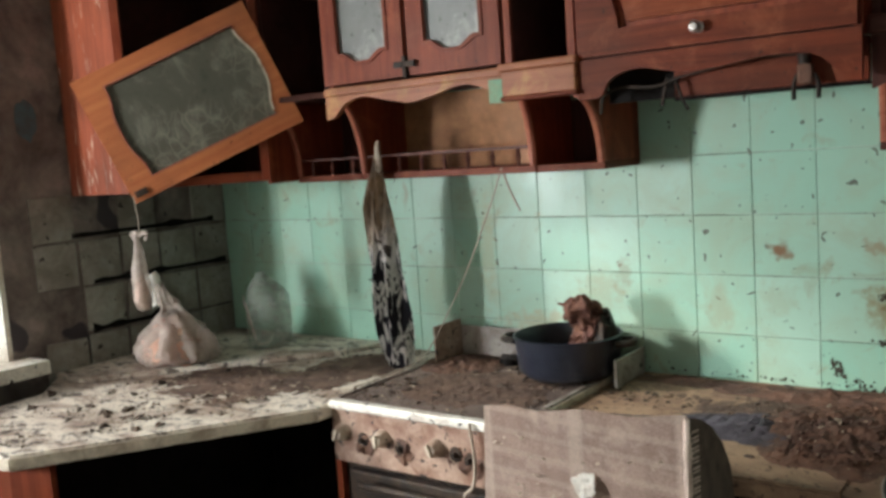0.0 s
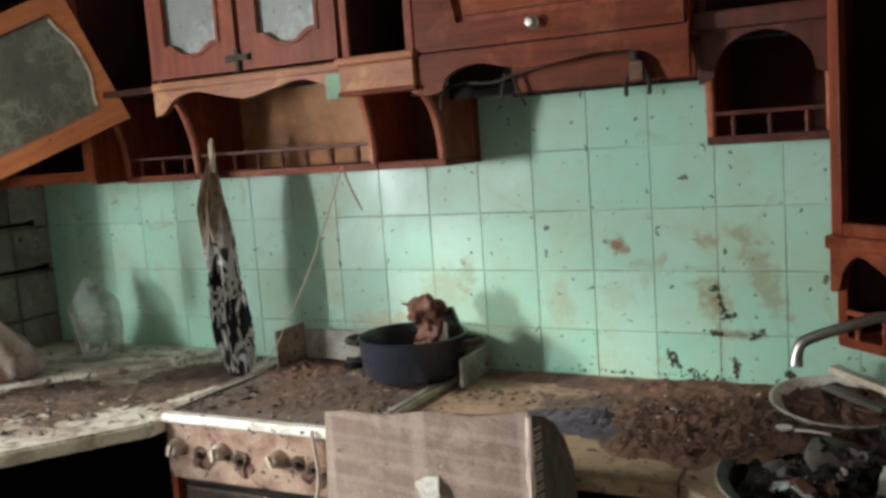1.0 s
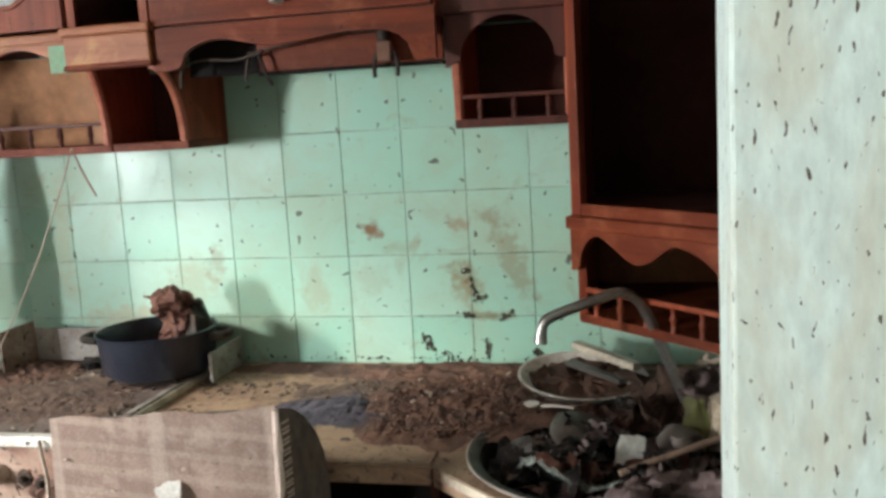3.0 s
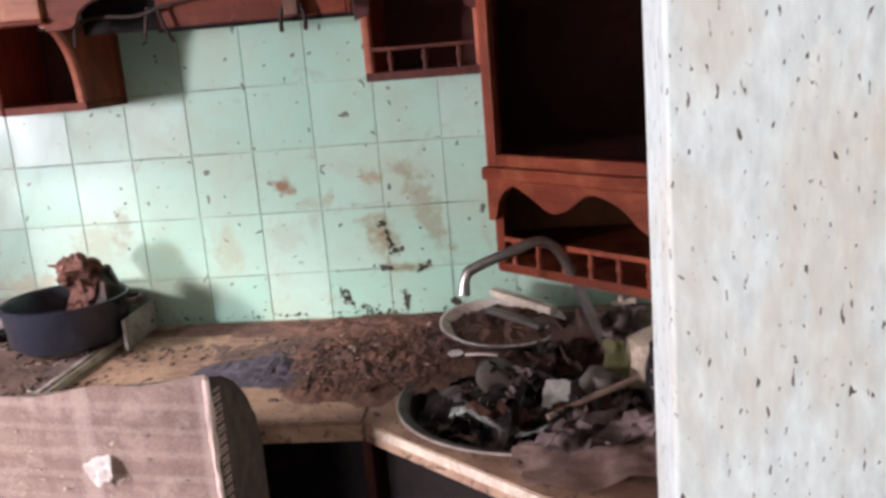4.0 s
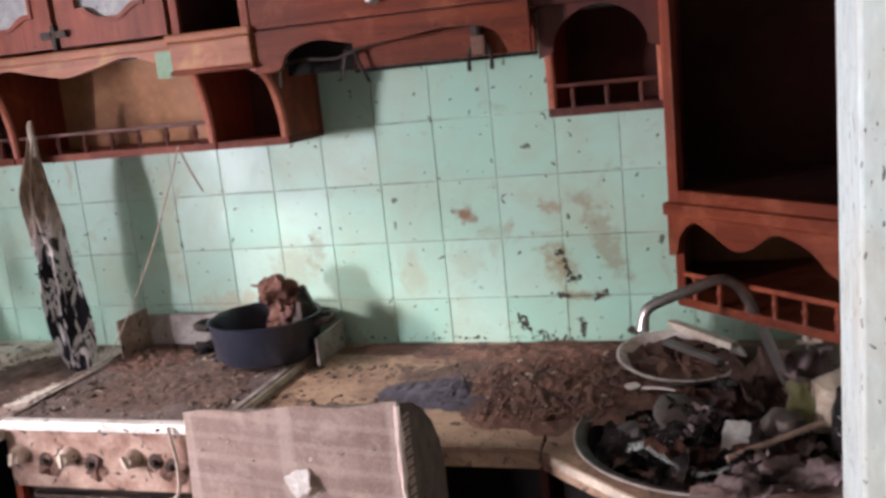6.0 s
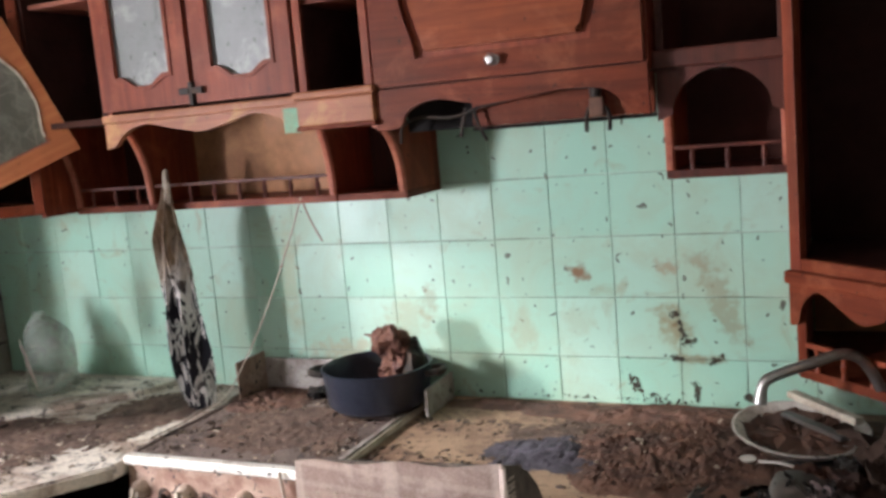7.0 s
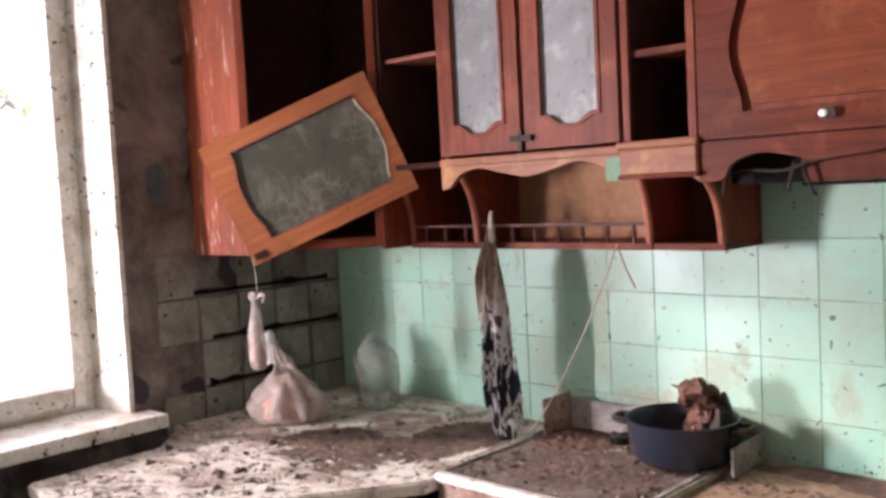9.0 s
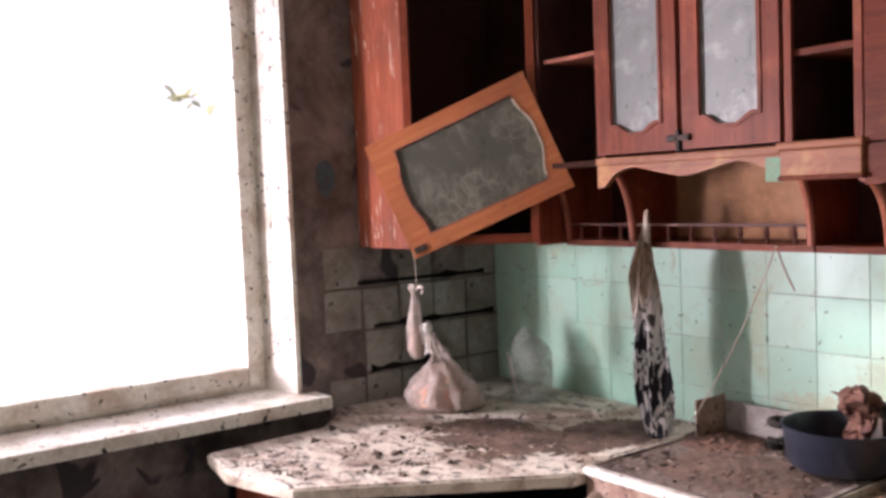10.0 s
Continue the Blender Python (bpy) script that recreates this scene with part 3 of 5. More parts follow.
for k in range(16):
    a = lr_.uniform(0, 1)
    lf = bmesh.new()
    for side in (-1, 1):
        lf.faces.new([lf.verts.new(p) for p in ((0, 0, 0), (side * 0.022, 0.03, 0.006), (side * 0.018, 0.06, 0.008), (0, 0.095, 0))][::side])
    bmesh.ops.solidify(lf, geom=lf.faces[:], thickness=0.002)
    part("leaf", lf, LEAF, branch, at=pose(lr_.uniform(-0.06, 0.06), -0.16 + 0.28 * a, 0.05 - 0.11 * a * a + lr_.uniform(-0.05, 0.03), lr_.uniform(-60, 60), lr_.uniform(-60, 60), lr_.uniform(0, 360)))


# ---- wall cabinets ----
FRONT, TOP, SHELF_Y = -0.31, 2.4, -0.197
NICHE, DOOR_Z = 1.442, 1.685
GROUP = "wall cabinets of one kitchen set"


def bracket(x, z0, z1, d0, d1, th=0.018, back=0.0):
    """A side panel of a niche: its front edge swings back from d1 at the top to d0 at the bottom."""
    arc = [(d1 + (d0 - d1) * math.cos(a), z0 + (z1 - z0) * math.sin(a)) for a in [radians(90 - 9 * i) for i in range(11)]]
    return prism([(back, z1)] + arc + [(back, z0)], x, x + th, "x")


def niche_side(ob, x, z0, z1, d0, back, th=0.018):
    """A bracket board with a rounded front edge, paled as if lit."""
    b = part("niche_side", bracket(x, z0, z1, d0, 0.0, th, back), RED, ob)
    arc = [(x + th / 2, d0 * math.cos(a), z0 + (z1 - z0) * math.sin(a)) for a in [radians(90 - 7.5 * i) for i in range(13)]]
    bm = tube(arc, 0.0105, 8)
    # paler wood puts the light on this edge into its colour
    part("edge_bead", bm, EDGEWOOD, b, "rounded edge, paled as if lit", True)


def valance(pts, z_top):
    """Outline of a board with a straight top and a swung lower edge through the points."""
    low = [(p.x, p.y) for p in curve_pts([(x, z, 0) for x, z in pts], 5)]
    return [(low[0][0], z_top), *low, (low[-1][0], z_top)]


def gallery(parent, x0, x1, y, z, count, mat, h=0.052):
    part("rail", box(x0, x1, y - 0.005, y + 0.005, z + h - 0.008, z + h, 0.002), mat, parent)
    for i in range(count):
        x = x0 + (x1 - x0) * (i + 0.5) / count
        part("baluster", lathe([(0.0, z), (0.006, z), (0.004, z + 0.012), (0.007, z + 0.025), (0.004, z + 0.038), (0.006, z + h - 0.006), (0, z + h - 0.006)], 8), mat, parent, at=pose(x, y, 0))


def carcass(ob, w, z0, z1, d, sides=(True, True), inner=INSIDE, mat=RED):
    """Side, top, bottom and back boards; x from 0 to w, front at y = 0, wall at y = d."""
    if sides[0]:
        part("side_panel", box(0, 0.016, 0.0, d, z0, z1, 0.001), mat, ob)
    if sides[1]:
        part("side_panel", box(w - 0.016, w, 0.0, d, z0, z1, 0.001), mat, ob)
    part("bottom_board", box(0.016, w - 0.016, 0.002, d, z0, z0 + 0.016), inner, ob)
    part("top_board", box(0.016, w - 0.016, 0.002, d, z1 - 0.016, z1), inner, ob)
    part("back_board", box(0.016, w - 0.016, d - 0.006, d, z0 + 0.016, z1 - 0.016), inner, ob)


def shoulder(u):
    """Flat middle, an S-shaped rise and a level shoulder towards the stile."""
    k = min(1.0, max(0.0, (u - 0.22) / 0.62))
    return k * k * (3 - 2 * k)


def ogee_hole(w, z0, z1, stile, rail, dip=0.027, n=24):
    """Outline of a door's opening with an ogee at its foot, and of the door, point by point."""
    inner, outer = [], []
    for i in range(n + 1):
        t = i / n
        x = stile + (w - 2 * stile) * t
        inner.append((x, z0 + rail + dip * shoulder(abs(2 * t - 1))))
        outer.append((w * t, z0))
    for i in range(1, n):
        t = i / n
        inner.append((w - stile, inner[n][1] + (z1 - rail - inner[n][1]) * t))
        outer.append((w, z0 + (z1 - z0) * t))
    for i in range(n + 1):
        t = i / n
        inner.append((w - stile - (w - 2 * stile) * t, z1 - rail))
        outer.append((w - w * t, z1))
    for i in range(1, n):
        t = i / n
        inner.append((stile, z1 - rail + (inner[0][1] - z1 + rail) * t))
        outer.append((0, z1 - (z1 - z0) * t))
    return outer, inner


def glazed_door(parent, x, w, z0, z1, mat, name="door"):
    o, i = ogee_hole(w, 0, z1 - z0, 0.052, 0.05)
    d = part(name, ring(o, i, -0.02, 0.0), mat, parent, at=pose(x, 0, z0))
    mid = [(a[0] * 0.9 + c[0] * 0.1, a[1] * 0.94 + c[1] * 0.06) for a, c in zip(i, o)]
    part("bead", ring([(p[0], p[1]) for p in mid], [(p[0] + (w / 2 - p[0]) * 0.05, p[1] + ((z1 - z0) / 2 - p[1]) * 0.02) for p in i], -0.024, -0.012), RED, d)
    part("glass_pane", box(0.045, w - 0.045, -0.008, -0.004, 0.045, z1 - z0 - 0.045), CHARGLASS, d, "dirty frosted glass pane")
    return d


# glazed two-door cabinet
X0, X1 = -1.07, -0.48
cab = thing("glazed_wall_cabinet", (X0, FRONT, 0), 0, "red-brown wooden wall cabinet with two glazed doors", "cabinet", GROUP)
w = X1 - X0
carcass(cab, w, DOOR_Z - 0.02, TOP, -FRONT)
glazed_door(cab, 0.004, w / 2 - 0.012, DOOR_Z + 0.008, TOP - 0.004, RED)
glazed_door(cab, w / 2 + 0.008, w / 2 - 0.012, DOOR_Z + 0.008, TOP - 0.004, RED)
part("rail_moulding", box(0, w, -0.026, 0.0, DOOR_Z - 0.022, DOOR_Z, 0.005), HONEY_X, cab)
part("valance", prism(valance([(0.0, 1.6), (0.03, 1.607), (0.07, 1.64), (0.135, 1.655), (0.22, 1.638), (0.3, 1.625), (0.38, 1.638), (0.47, 1.655), (0.54, 1.635), (w, 1.608)], DOOR_Z - 0.022), -0.018, 0.0, "y"), HONEY_X, cab, "faded wavy valance")
part("paint_dab", box(w - 0.045, w - 0.002, -0.0195, -0.017, 1.6, 1.658, 0.001), GREEN_SPOT, cab, "dab of green paint")
niche_side(cab, 0.0, NICHE, DOOR_Z - 0.022, SHELF_Y - FRONT, -FRONT)
niche_side(cab, w - 0.018, NICHE, DOOR_Z - 0.022, SHELF_Y - FRONT, -FRONT)
part("niche_shelf", box(0, w, SHELF_Y - FRONT - 0.004, -FRONT, NICHE - 0.018, NICHE, 0.002), RED_X, cab)
part("niche_back", box(0.018, w - 0.018, -FRONT - 0.006, -FRONT - 0.001, NICHE, DOOR_Z - 0.022), BACKPANEL, cab)
# rail and balusters darkened in colour for the niche's shade
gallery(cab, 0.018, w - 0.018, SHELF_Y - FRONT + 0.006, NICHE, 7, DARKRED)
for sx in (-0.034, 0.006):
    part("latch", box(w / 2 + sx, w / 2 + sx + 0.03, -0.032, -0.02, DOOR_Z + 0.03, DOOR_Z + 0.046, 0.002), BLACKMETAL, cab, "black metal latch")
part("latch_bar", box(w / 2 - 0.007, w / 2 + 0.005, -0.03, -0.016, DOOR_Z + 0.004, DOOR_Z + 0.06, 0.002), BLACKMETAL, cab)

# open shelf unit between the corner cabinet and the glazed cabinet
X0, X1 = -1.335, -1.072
cab = thing("open_shelf_unit", (X0, FRONT, 0), 0, "open wall shelf unit, inside darkened for shade, curved niche below", "shelf", GROUP)
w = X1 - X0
# side boards take the darkened inside colour, for the shade in the opening
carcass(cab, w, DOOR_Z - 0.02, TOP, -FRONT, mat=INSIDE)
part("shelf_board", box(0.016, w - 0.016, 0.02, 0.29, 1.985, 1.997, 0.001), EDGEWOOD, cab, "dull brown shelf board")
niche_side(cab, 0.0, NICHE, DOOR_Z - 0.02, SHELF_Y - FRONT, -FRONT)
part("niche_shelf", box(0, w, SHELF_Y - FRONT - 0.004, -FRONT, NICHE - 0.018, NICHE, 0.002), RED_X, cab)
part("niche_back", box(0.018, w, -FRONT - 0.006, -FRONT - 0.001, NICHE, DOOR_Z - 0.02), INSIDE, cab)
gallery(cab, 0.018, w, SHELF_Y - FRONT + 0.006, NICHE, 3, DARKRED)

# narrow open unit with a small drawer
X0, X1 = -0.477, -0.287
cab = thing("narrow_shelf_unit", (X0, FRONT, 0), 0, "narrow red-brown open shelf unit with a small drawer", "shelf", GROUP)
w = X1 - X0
# side boards darkened in colour for the shade in the open unit
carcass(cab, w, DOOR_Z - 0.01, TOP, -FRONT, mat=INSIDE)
part("shelf_board", box(0.016, w - 0.016, 0.004, 0.29, 1.888, 1.904, 0.001), RED_X, cab)
part("face_frame", box(0, 0.02, -0.012, 0.0, DOOR_Z + 0.006, TOP, 0.002), RED, cab)
part("face_frame", box(w - 0.02, w, -0.012, 0.0, DOOR_Z + 0.006, TOP, 0.002), RED, cab)
dr = part("drawer", box(-0.003, w + 0.006, -0.03, 0.1, 1.612, DOOR_Z - 0.012, 0.004), HONEY_X, cab, "worn honey-coloured drawer front")
part("drawer_moulding", box(-0.008, w + 0.012, -0.038, -0.0, DOOR_Z - 0.012, DOOR_Z + 0.006, 0.005), HONEY_X, dr)
part("drawer_moulding", box(-0.006, w + 0.01, -0.035, 0.0, 1.602, 1.613, 0.004), RED_X, dr)
niche_side(cab, w - 0.018, NICHE, 1.605, SHELF_Y - FRONT, -FRONT)
part("niche_shelf", box(0, w, SHELF_Y - FRONT - 0.004, -FRONT, NICHE - 0.018, NICHE, 0.002), RED_X, cab)
# niche back darkened in colour for the shade inside it
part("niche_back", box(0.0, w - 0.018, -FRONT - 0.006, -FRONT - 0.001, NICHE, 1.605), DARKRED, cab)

# flap-door cabinet
X0, X1 = -0.283, 0.322
cab = thing("flap_door_cabinet", (X0, FRONT, 0), 0, "red-brown wall cabinet with a raised-panel flap door", "cabinet", GROUP)
w = X1 - X0
carcass(cab, w, DOOR_Z - 0.02, TOP, -FRONT)
FZ0, FZ1 = DOOR_Z - 0.004, 2.06
o, i = ogee_hole(w - 0.012, 0, FZ1 - FZ0, 0.075, 0.055, 0.0, 12)
i = [(x + (0.028 * (0.5 + 0.5 * math.cos((z - 0.055) / (FZ1 - FZ0 - 0.11) * math.pi * 2)) if abs(x - 0.075) < 1e-6 else (-0.028 * (0.5 + 0.5 * math.cos((z - 0.055) / (FZ1 - FZ0 - 0.11) * math.pi * 2)) if abs(x - (w - 0.087)) < 1e-6 else 0)), z) for x, z in i]
door = part("flap_door", ring(o, i, -0.022, 0.0), RED_X, cab, at=pose(0.006, 0, FZ0))
part("raised_panel", ring([(x, z) for x, z in i], [(x + (w / 2 - x) * 0.1, z + ((FZ1 - FZ0) / 2 - z) * 0.1) for x, z in i], -0.005, -0.001), RED, door)
part("raised_panel", prism([(x + (w / 2 - x) * 0.1, z + ((FZ1 - FZ0) / 2 - z) * 0.1) for x, z in i], -0.024, -0.001, "y", bevel=0.009), FLAPWOOD, door)
part("knob", lathe([(0, 0.03), (0.008, 0.029), (0.0125, 0.023), (0.011, 0.016), (0.006, 0.011), (0.006, 0.004), (0.012, 0.0)], 18), STEEL, door, "dull metal knob", True, pose(w / 2 - 0.018, -0.022, 0.034, 90))
part("upper_door", box(0.006, w - 0.006, -0.022, 0.0, FZ1 + 0.006, TOP, 0.004), RED_X, cab)
part("valance", prism(valance([(0.0, 1.588), (0.055, 1.592), (0.075, 1.622), (0.11, 1.64), (0.16, 1.645), (0.25, 1.628), (0.33, 1.63), (0.42, 1.641), (0.51, 1.636), (0.55, 1.61), (0.575, 1.583), (w, 1.578)], DOOR_Z - 0.008), -0.016, 0.0, "y"), RED_X, cab, "wavy valance with a split lower edge")
part("hood_board", box(0.2, w - 0.004, 0.06, 0.076, 1.578, DOOR_Z - 0.022, 0.002), RED_X, cab)
# black board put where the hollow under the flap is only shade
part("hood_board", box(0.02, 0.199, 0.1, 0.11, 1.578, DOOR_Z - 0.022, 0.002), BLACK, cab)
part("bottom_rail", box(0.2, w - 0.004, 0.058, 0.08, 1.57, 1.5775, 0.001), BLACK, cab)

# small unit with an arched niche
X0, X1 = 0.325, 0.574
cab = thing("arched_shelf_unit", (X0, FRONT + 0.06, 0), 0, "dark red-brown wall unit with an arched niche", "shelf", GROUP)
w = X1 - X0
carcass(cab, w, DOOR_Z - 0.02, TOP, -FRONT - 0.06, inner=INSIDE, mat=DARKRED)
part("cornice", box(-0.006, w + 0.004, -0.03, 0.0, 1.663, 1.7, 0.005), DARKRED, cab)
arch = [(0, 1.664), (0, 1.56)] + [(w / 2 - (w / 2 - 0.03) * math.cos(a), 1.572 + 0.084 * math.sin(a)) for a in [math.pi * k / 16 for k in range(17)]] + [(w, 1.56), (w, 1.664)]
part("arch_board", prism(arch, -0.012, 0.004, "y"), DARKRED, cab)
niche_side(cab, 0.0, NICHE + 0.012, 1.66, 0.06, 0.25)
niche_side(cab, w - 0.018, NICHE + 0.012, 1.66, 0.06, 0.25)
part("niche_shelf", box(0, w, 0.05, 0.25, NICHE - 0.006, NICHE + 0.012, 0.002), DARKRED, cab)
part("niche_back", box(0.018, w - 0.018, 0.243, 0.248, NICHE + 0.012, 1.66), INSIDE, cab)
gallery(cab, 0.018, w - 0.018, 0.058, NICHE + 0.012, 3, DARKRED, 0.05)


def corner_cabinet(name, corner, side, z_open, z_foot, label):
    """A corner unit with a diagonal front; side is +1 in the left-hand corner and -1 in the right-hand one."""
    ob = thing(name, (corner, 0, 0), 0, label, "cabinet", GROUP)
    s = side
    part("side_panel", box(0, s * 0.3, -0.6, -0.582, z_foot, TOP, 0.002), SCUFF if s > 0 else RED, ob)
    part("side_panel", box(s * 0.583, s * 0.6, -0.31, -0.002, z_foot, TOP, 0.002), RED, ob)
    inset = [(s * 0.004, -0.004), (s * 0.004, -0.58), (s * 0.292, -0.58), (s * 0.58, -0.3), (s * 0.58, -0.004)]
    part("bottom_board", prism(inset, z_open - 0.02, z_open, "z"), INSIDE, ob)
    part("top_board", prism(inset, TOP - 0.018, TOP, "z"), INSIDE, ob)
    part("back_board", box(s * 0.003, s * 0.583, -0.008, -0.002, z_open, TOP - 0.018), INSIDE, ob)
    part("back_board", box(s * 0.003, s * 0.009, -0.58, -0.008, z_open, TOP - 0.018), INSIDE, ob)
    ang = math.degrees(math.atan2(0.29, s * 0.3)) if s > 0 else math.degrees(math.atan2(0.29, -0.3)) - 180
    length = math.hypot(0.3, 0.29)
    left = (s * 0.3, -0.6) if s > 0 else (s * 0.6, -0.31)
    fr = pose(left[0], left[1], 0, 0, 0, ang)
    part("stile", box(0, 0.026, -0.012, 0.006, z_open - 0.02, TOP, 0.002), RED, ob, at=fr)
    part("stile", box(length - 0.026, length, -0.012, 0.006, z_open - 0.02, TOP, 0.002), RED, ob, at=fr)
    part("bottom_rail", box(0.026, length - 0.026, -0.011, 0.006, z_open - 0.02, z_open + 0.01, 0.003), RED_X, ob, at=fr)
    return ob, fr, length


left_corner, fr_l, len_l = corner_cabinet("corner_wall_cabinet", XL + 0.002, 1, 1.46, 1.43, "open corner wall cabinet with its door hanging loose")
right_corner, fr_r, len_r = corner_cabinet("corner_wall_cabinet", XR - 0.012, -1, 1.275, 1.05, "empty doorless corner wall cabinet in red-brown wood")
part("valance", prism(valance([(0.0, 1.155), (0.02, 1.16), (0.035, 1.2), (0.07, 1.226), (0.11, 1.212), (0.165, 1.184), (0.21, 1.192), (0.26, 1.222), (0.3, 1.218), (0.34, 1.2), (len_r - 0.04, 1.17), (len_r, 1.155)], 1.262), -0.016, 0.0, "y"), RED_X, right_corner, at=fr_r)
part("rail_moulding", box(-0.004, len_r + 0.004, -0.026, 0.0, 1.236, 1.262, 0.006), RED_X, right_corner, at=fr_r)
inset = [(-0.004, -0.004), (-0.004, -0.598), (-0.3, -0.598), (-0.598, -0.31), (-0.598, -0.004)]
part("niche_shelf", prism(inset, 1.048, 1.066, "z"), RED_X, right_corner)
part("niche_back", box(-0.58, -0.004, -0.01, -0.003, 1.066, 1.255), BACKPANEL, right_corner)
g = part("gallery_rail", box(0.02, len_r - 0.02, 0.0, 0.01, 1.11, 1.12, 0.002), RED, right_corner, at=fr_r)
for k in range(6):
    part("baluster", lathe([(0, 1.066), (0.006, 1.066), (0.004, 1.078), (0.007, 1.09), (0.004, 1.1), (0.006, 1.112), (0, 1.112)], 8), RED, right_corner, at=fr_r @ pose(0.045 + k * (len_r - 0.09) / 5, 0.005, 0))

# the loose door, hanging askew by one hinge from the left-hand corner cabinet
hang = new("hanging_door")
tagged(hang, "orange-brown glazed cabinet door hanging askew from one hinge", "cabinet door")
DW, DH = 0.545, 0.385
hang.matrix_world = Matrix.Translation((XL + 0.002, 0, 0)) @ fr_l @ pose(0.203, -0.03, 1.683, 0, -22.5, 0)
n = 16
LEFT_IN, RIGHT_IN = 0.078, 0.058
inner, outer = [], []
for i in range(n + 1):
    t = i / n
    inner.append((-DW / 2 + LEFT_IN + (DW - LEFT_IN - RIGHT_IN) * t, -DH / 2 + 0.05))
    outer.append((-DW / 2 + DW * t, -DH / 2))
for i in range(1, n):
    t = i / n
    inner.append((DW / 2 - RIGHT_IN + 0.026 * (1 - shoulder(abs(2 * t - 1))), -DH / 2 + 0.05 + (DH - 0.096) * t))
    outer.append((DW / 2, -DH / 2 + DH * t))
for i in range(n + 1):
    t = i / n
    inner.append((DW / 2 - RIGHT_IN - (DW - LEFT_IN - RIGHT_IN) * t, DH / 2 - 0.046))
    outer.append((DW / 2 - DW * t, DH / 2))
for i in range(1, n):
    t = i / n
    inner.append((-DW / 2 + LEFT_IN - 0.02 * (1 - shoulder(abs(2 * t - 1))), DH / 2 - 0.046 - (DH - 0.096) * t))
    outer.append((-DW / 2, DH / 2 - DH * t))
part("door_frame", ring(outer, inner, -0.011, 0.011), ORANGE_X, hang)
part("bead", ring(inner, [(x * 0.975, z * 0.965) for x, z in inner], -0.013, 0.004), EDGEWOOD, hang)
part("glass_pane", box(-DW / 2 + 0.025, DW / 2 - 0.03, -0.003, 0.002, -DH / 2 + 0.04, DH / 2 - 0.04), SMOKEGLASS, hang, "smeared dirty glass pane")
chip = inner[n + 1:2 * n]
part("chipped_edge", prism([(x - 0.001, z) for x, z in chip] + [(x - 0.008, z) for x, z in chip[::-1]], -0.0145, -0.006, "y"), EDGING, hang, "pale chipped inner edge")
part("latch", box(-DW / 2 + 0.012, -DW / 2 + 0.05, -0.018, -0.01, -DH / 2 + 0.012, -DH / 2 + 0.032, 0.002), BLACKMETAL, hang)
part("hinge", box(DW / 2 - 0.08, DW / 2 - 0.02, 0.01, 0.035, DH / 2 - 0.03, DH / 2 - 0.01, 0.003), BLACKMETAL, hang)


# ---- counters, stove, sink ----
left_top = [(-0.899, -0.004), (-0.899, -0.63), (-1.3, -1.215), (-1.55, -1.285), (-1.77, -1.25), (-1.785, -0.85), (-1.93, -0.73), (-1.93, -0.004)]
ob = thing("corner_base_cabinet", (-1.4, -0.4, 0), 0, "doorless corner base cabinet with its inside coloured black for shade", "cabinet")
loc = lambda pts: [(x + 1.4, y + 0.4) for x, y in pts]
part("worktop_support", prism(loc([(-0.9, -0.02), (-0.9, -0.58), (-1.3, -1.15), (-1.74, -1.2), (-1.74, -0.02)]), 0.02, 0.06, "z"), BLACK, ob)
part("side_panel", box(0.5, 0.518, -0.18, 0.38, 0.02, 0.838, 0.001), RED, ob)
# inside boards are black in place of the shade in there
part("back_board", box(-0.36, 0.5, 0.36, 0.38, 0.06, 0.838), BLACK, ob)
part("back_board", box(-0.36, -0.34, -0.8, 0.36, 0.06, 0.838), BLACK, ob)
part("front_panel", prism(loc([(-1.27, -1.14), (-1.36, -1.19), (-1.7, -1.2), (-1.7, -1.18), (-1.37, -1.17), (-1.28, -1.12)]), 0.0, 0.838, "z"), RED, ob)
lt = part("corner_worktop", prism(left_top, COUNTER - 0.036, COUNTER, "z", bevel=0.004), COUNTER_L)
for (xa, ya), (xb, yb) in zip(left_top[1:4], left_top[2:5]):
    e = Vector((xb - xa, yb - ya))
    part("edge_strip", crumple(box(0.001, e.length - 0.001, -0.001, 0.004, -0.032, -0.006, 0.001), 0.0008, 30), EDGING, lt, "pale worn edge strip", at=pose(xa, ya, COUNTER, 0, 0, math.degrees(math.atan2(e.y, e.x))))
tagged(lt, "pale corner worktop strewn with dirt and litter", "worktop")
rear = part("corner_ledge", prism([(-1.93, -0.006), (-1.93, -0.725), (-1.79, -0.735), (-1.25, -0.15), (-1.2, -0.02), (-1.2, -0.006)], COUNTER, COUNTER + 0.016, "z", bevel=0.003), COUNTER_L)
part("edge_strip", crumple(box(0.004, 0.79, -0.005, -0.001, 0.002, 0.017, 0.001), 0.001, 20), COUNTER_L, rear, "chipped pale edge", at=pose(-1.79, -0.737, COUNTER, 0, 0, math.degrees(math.atan2(0.585, 0.54))))
tagged(rear, "pale raised ledge across the worktop corner", "ledge")

stove = thing("gas_stove", (-0.617, -0.3, 0), 0, "filthy white enamel gas stove with a rusty front", "stove")
SW = 0.277
KNOBM = grimy("grubby_cream_plastic", (0.55, 0.45, 0.36), (0.2, 0.11, 0.07), 0.5, 0.5, 30, spots=0.4)
part("body", box(-SW, SW, -0.26, 0.27, 0.08, 0.726, 0.004), BLACKMETAL, stove)
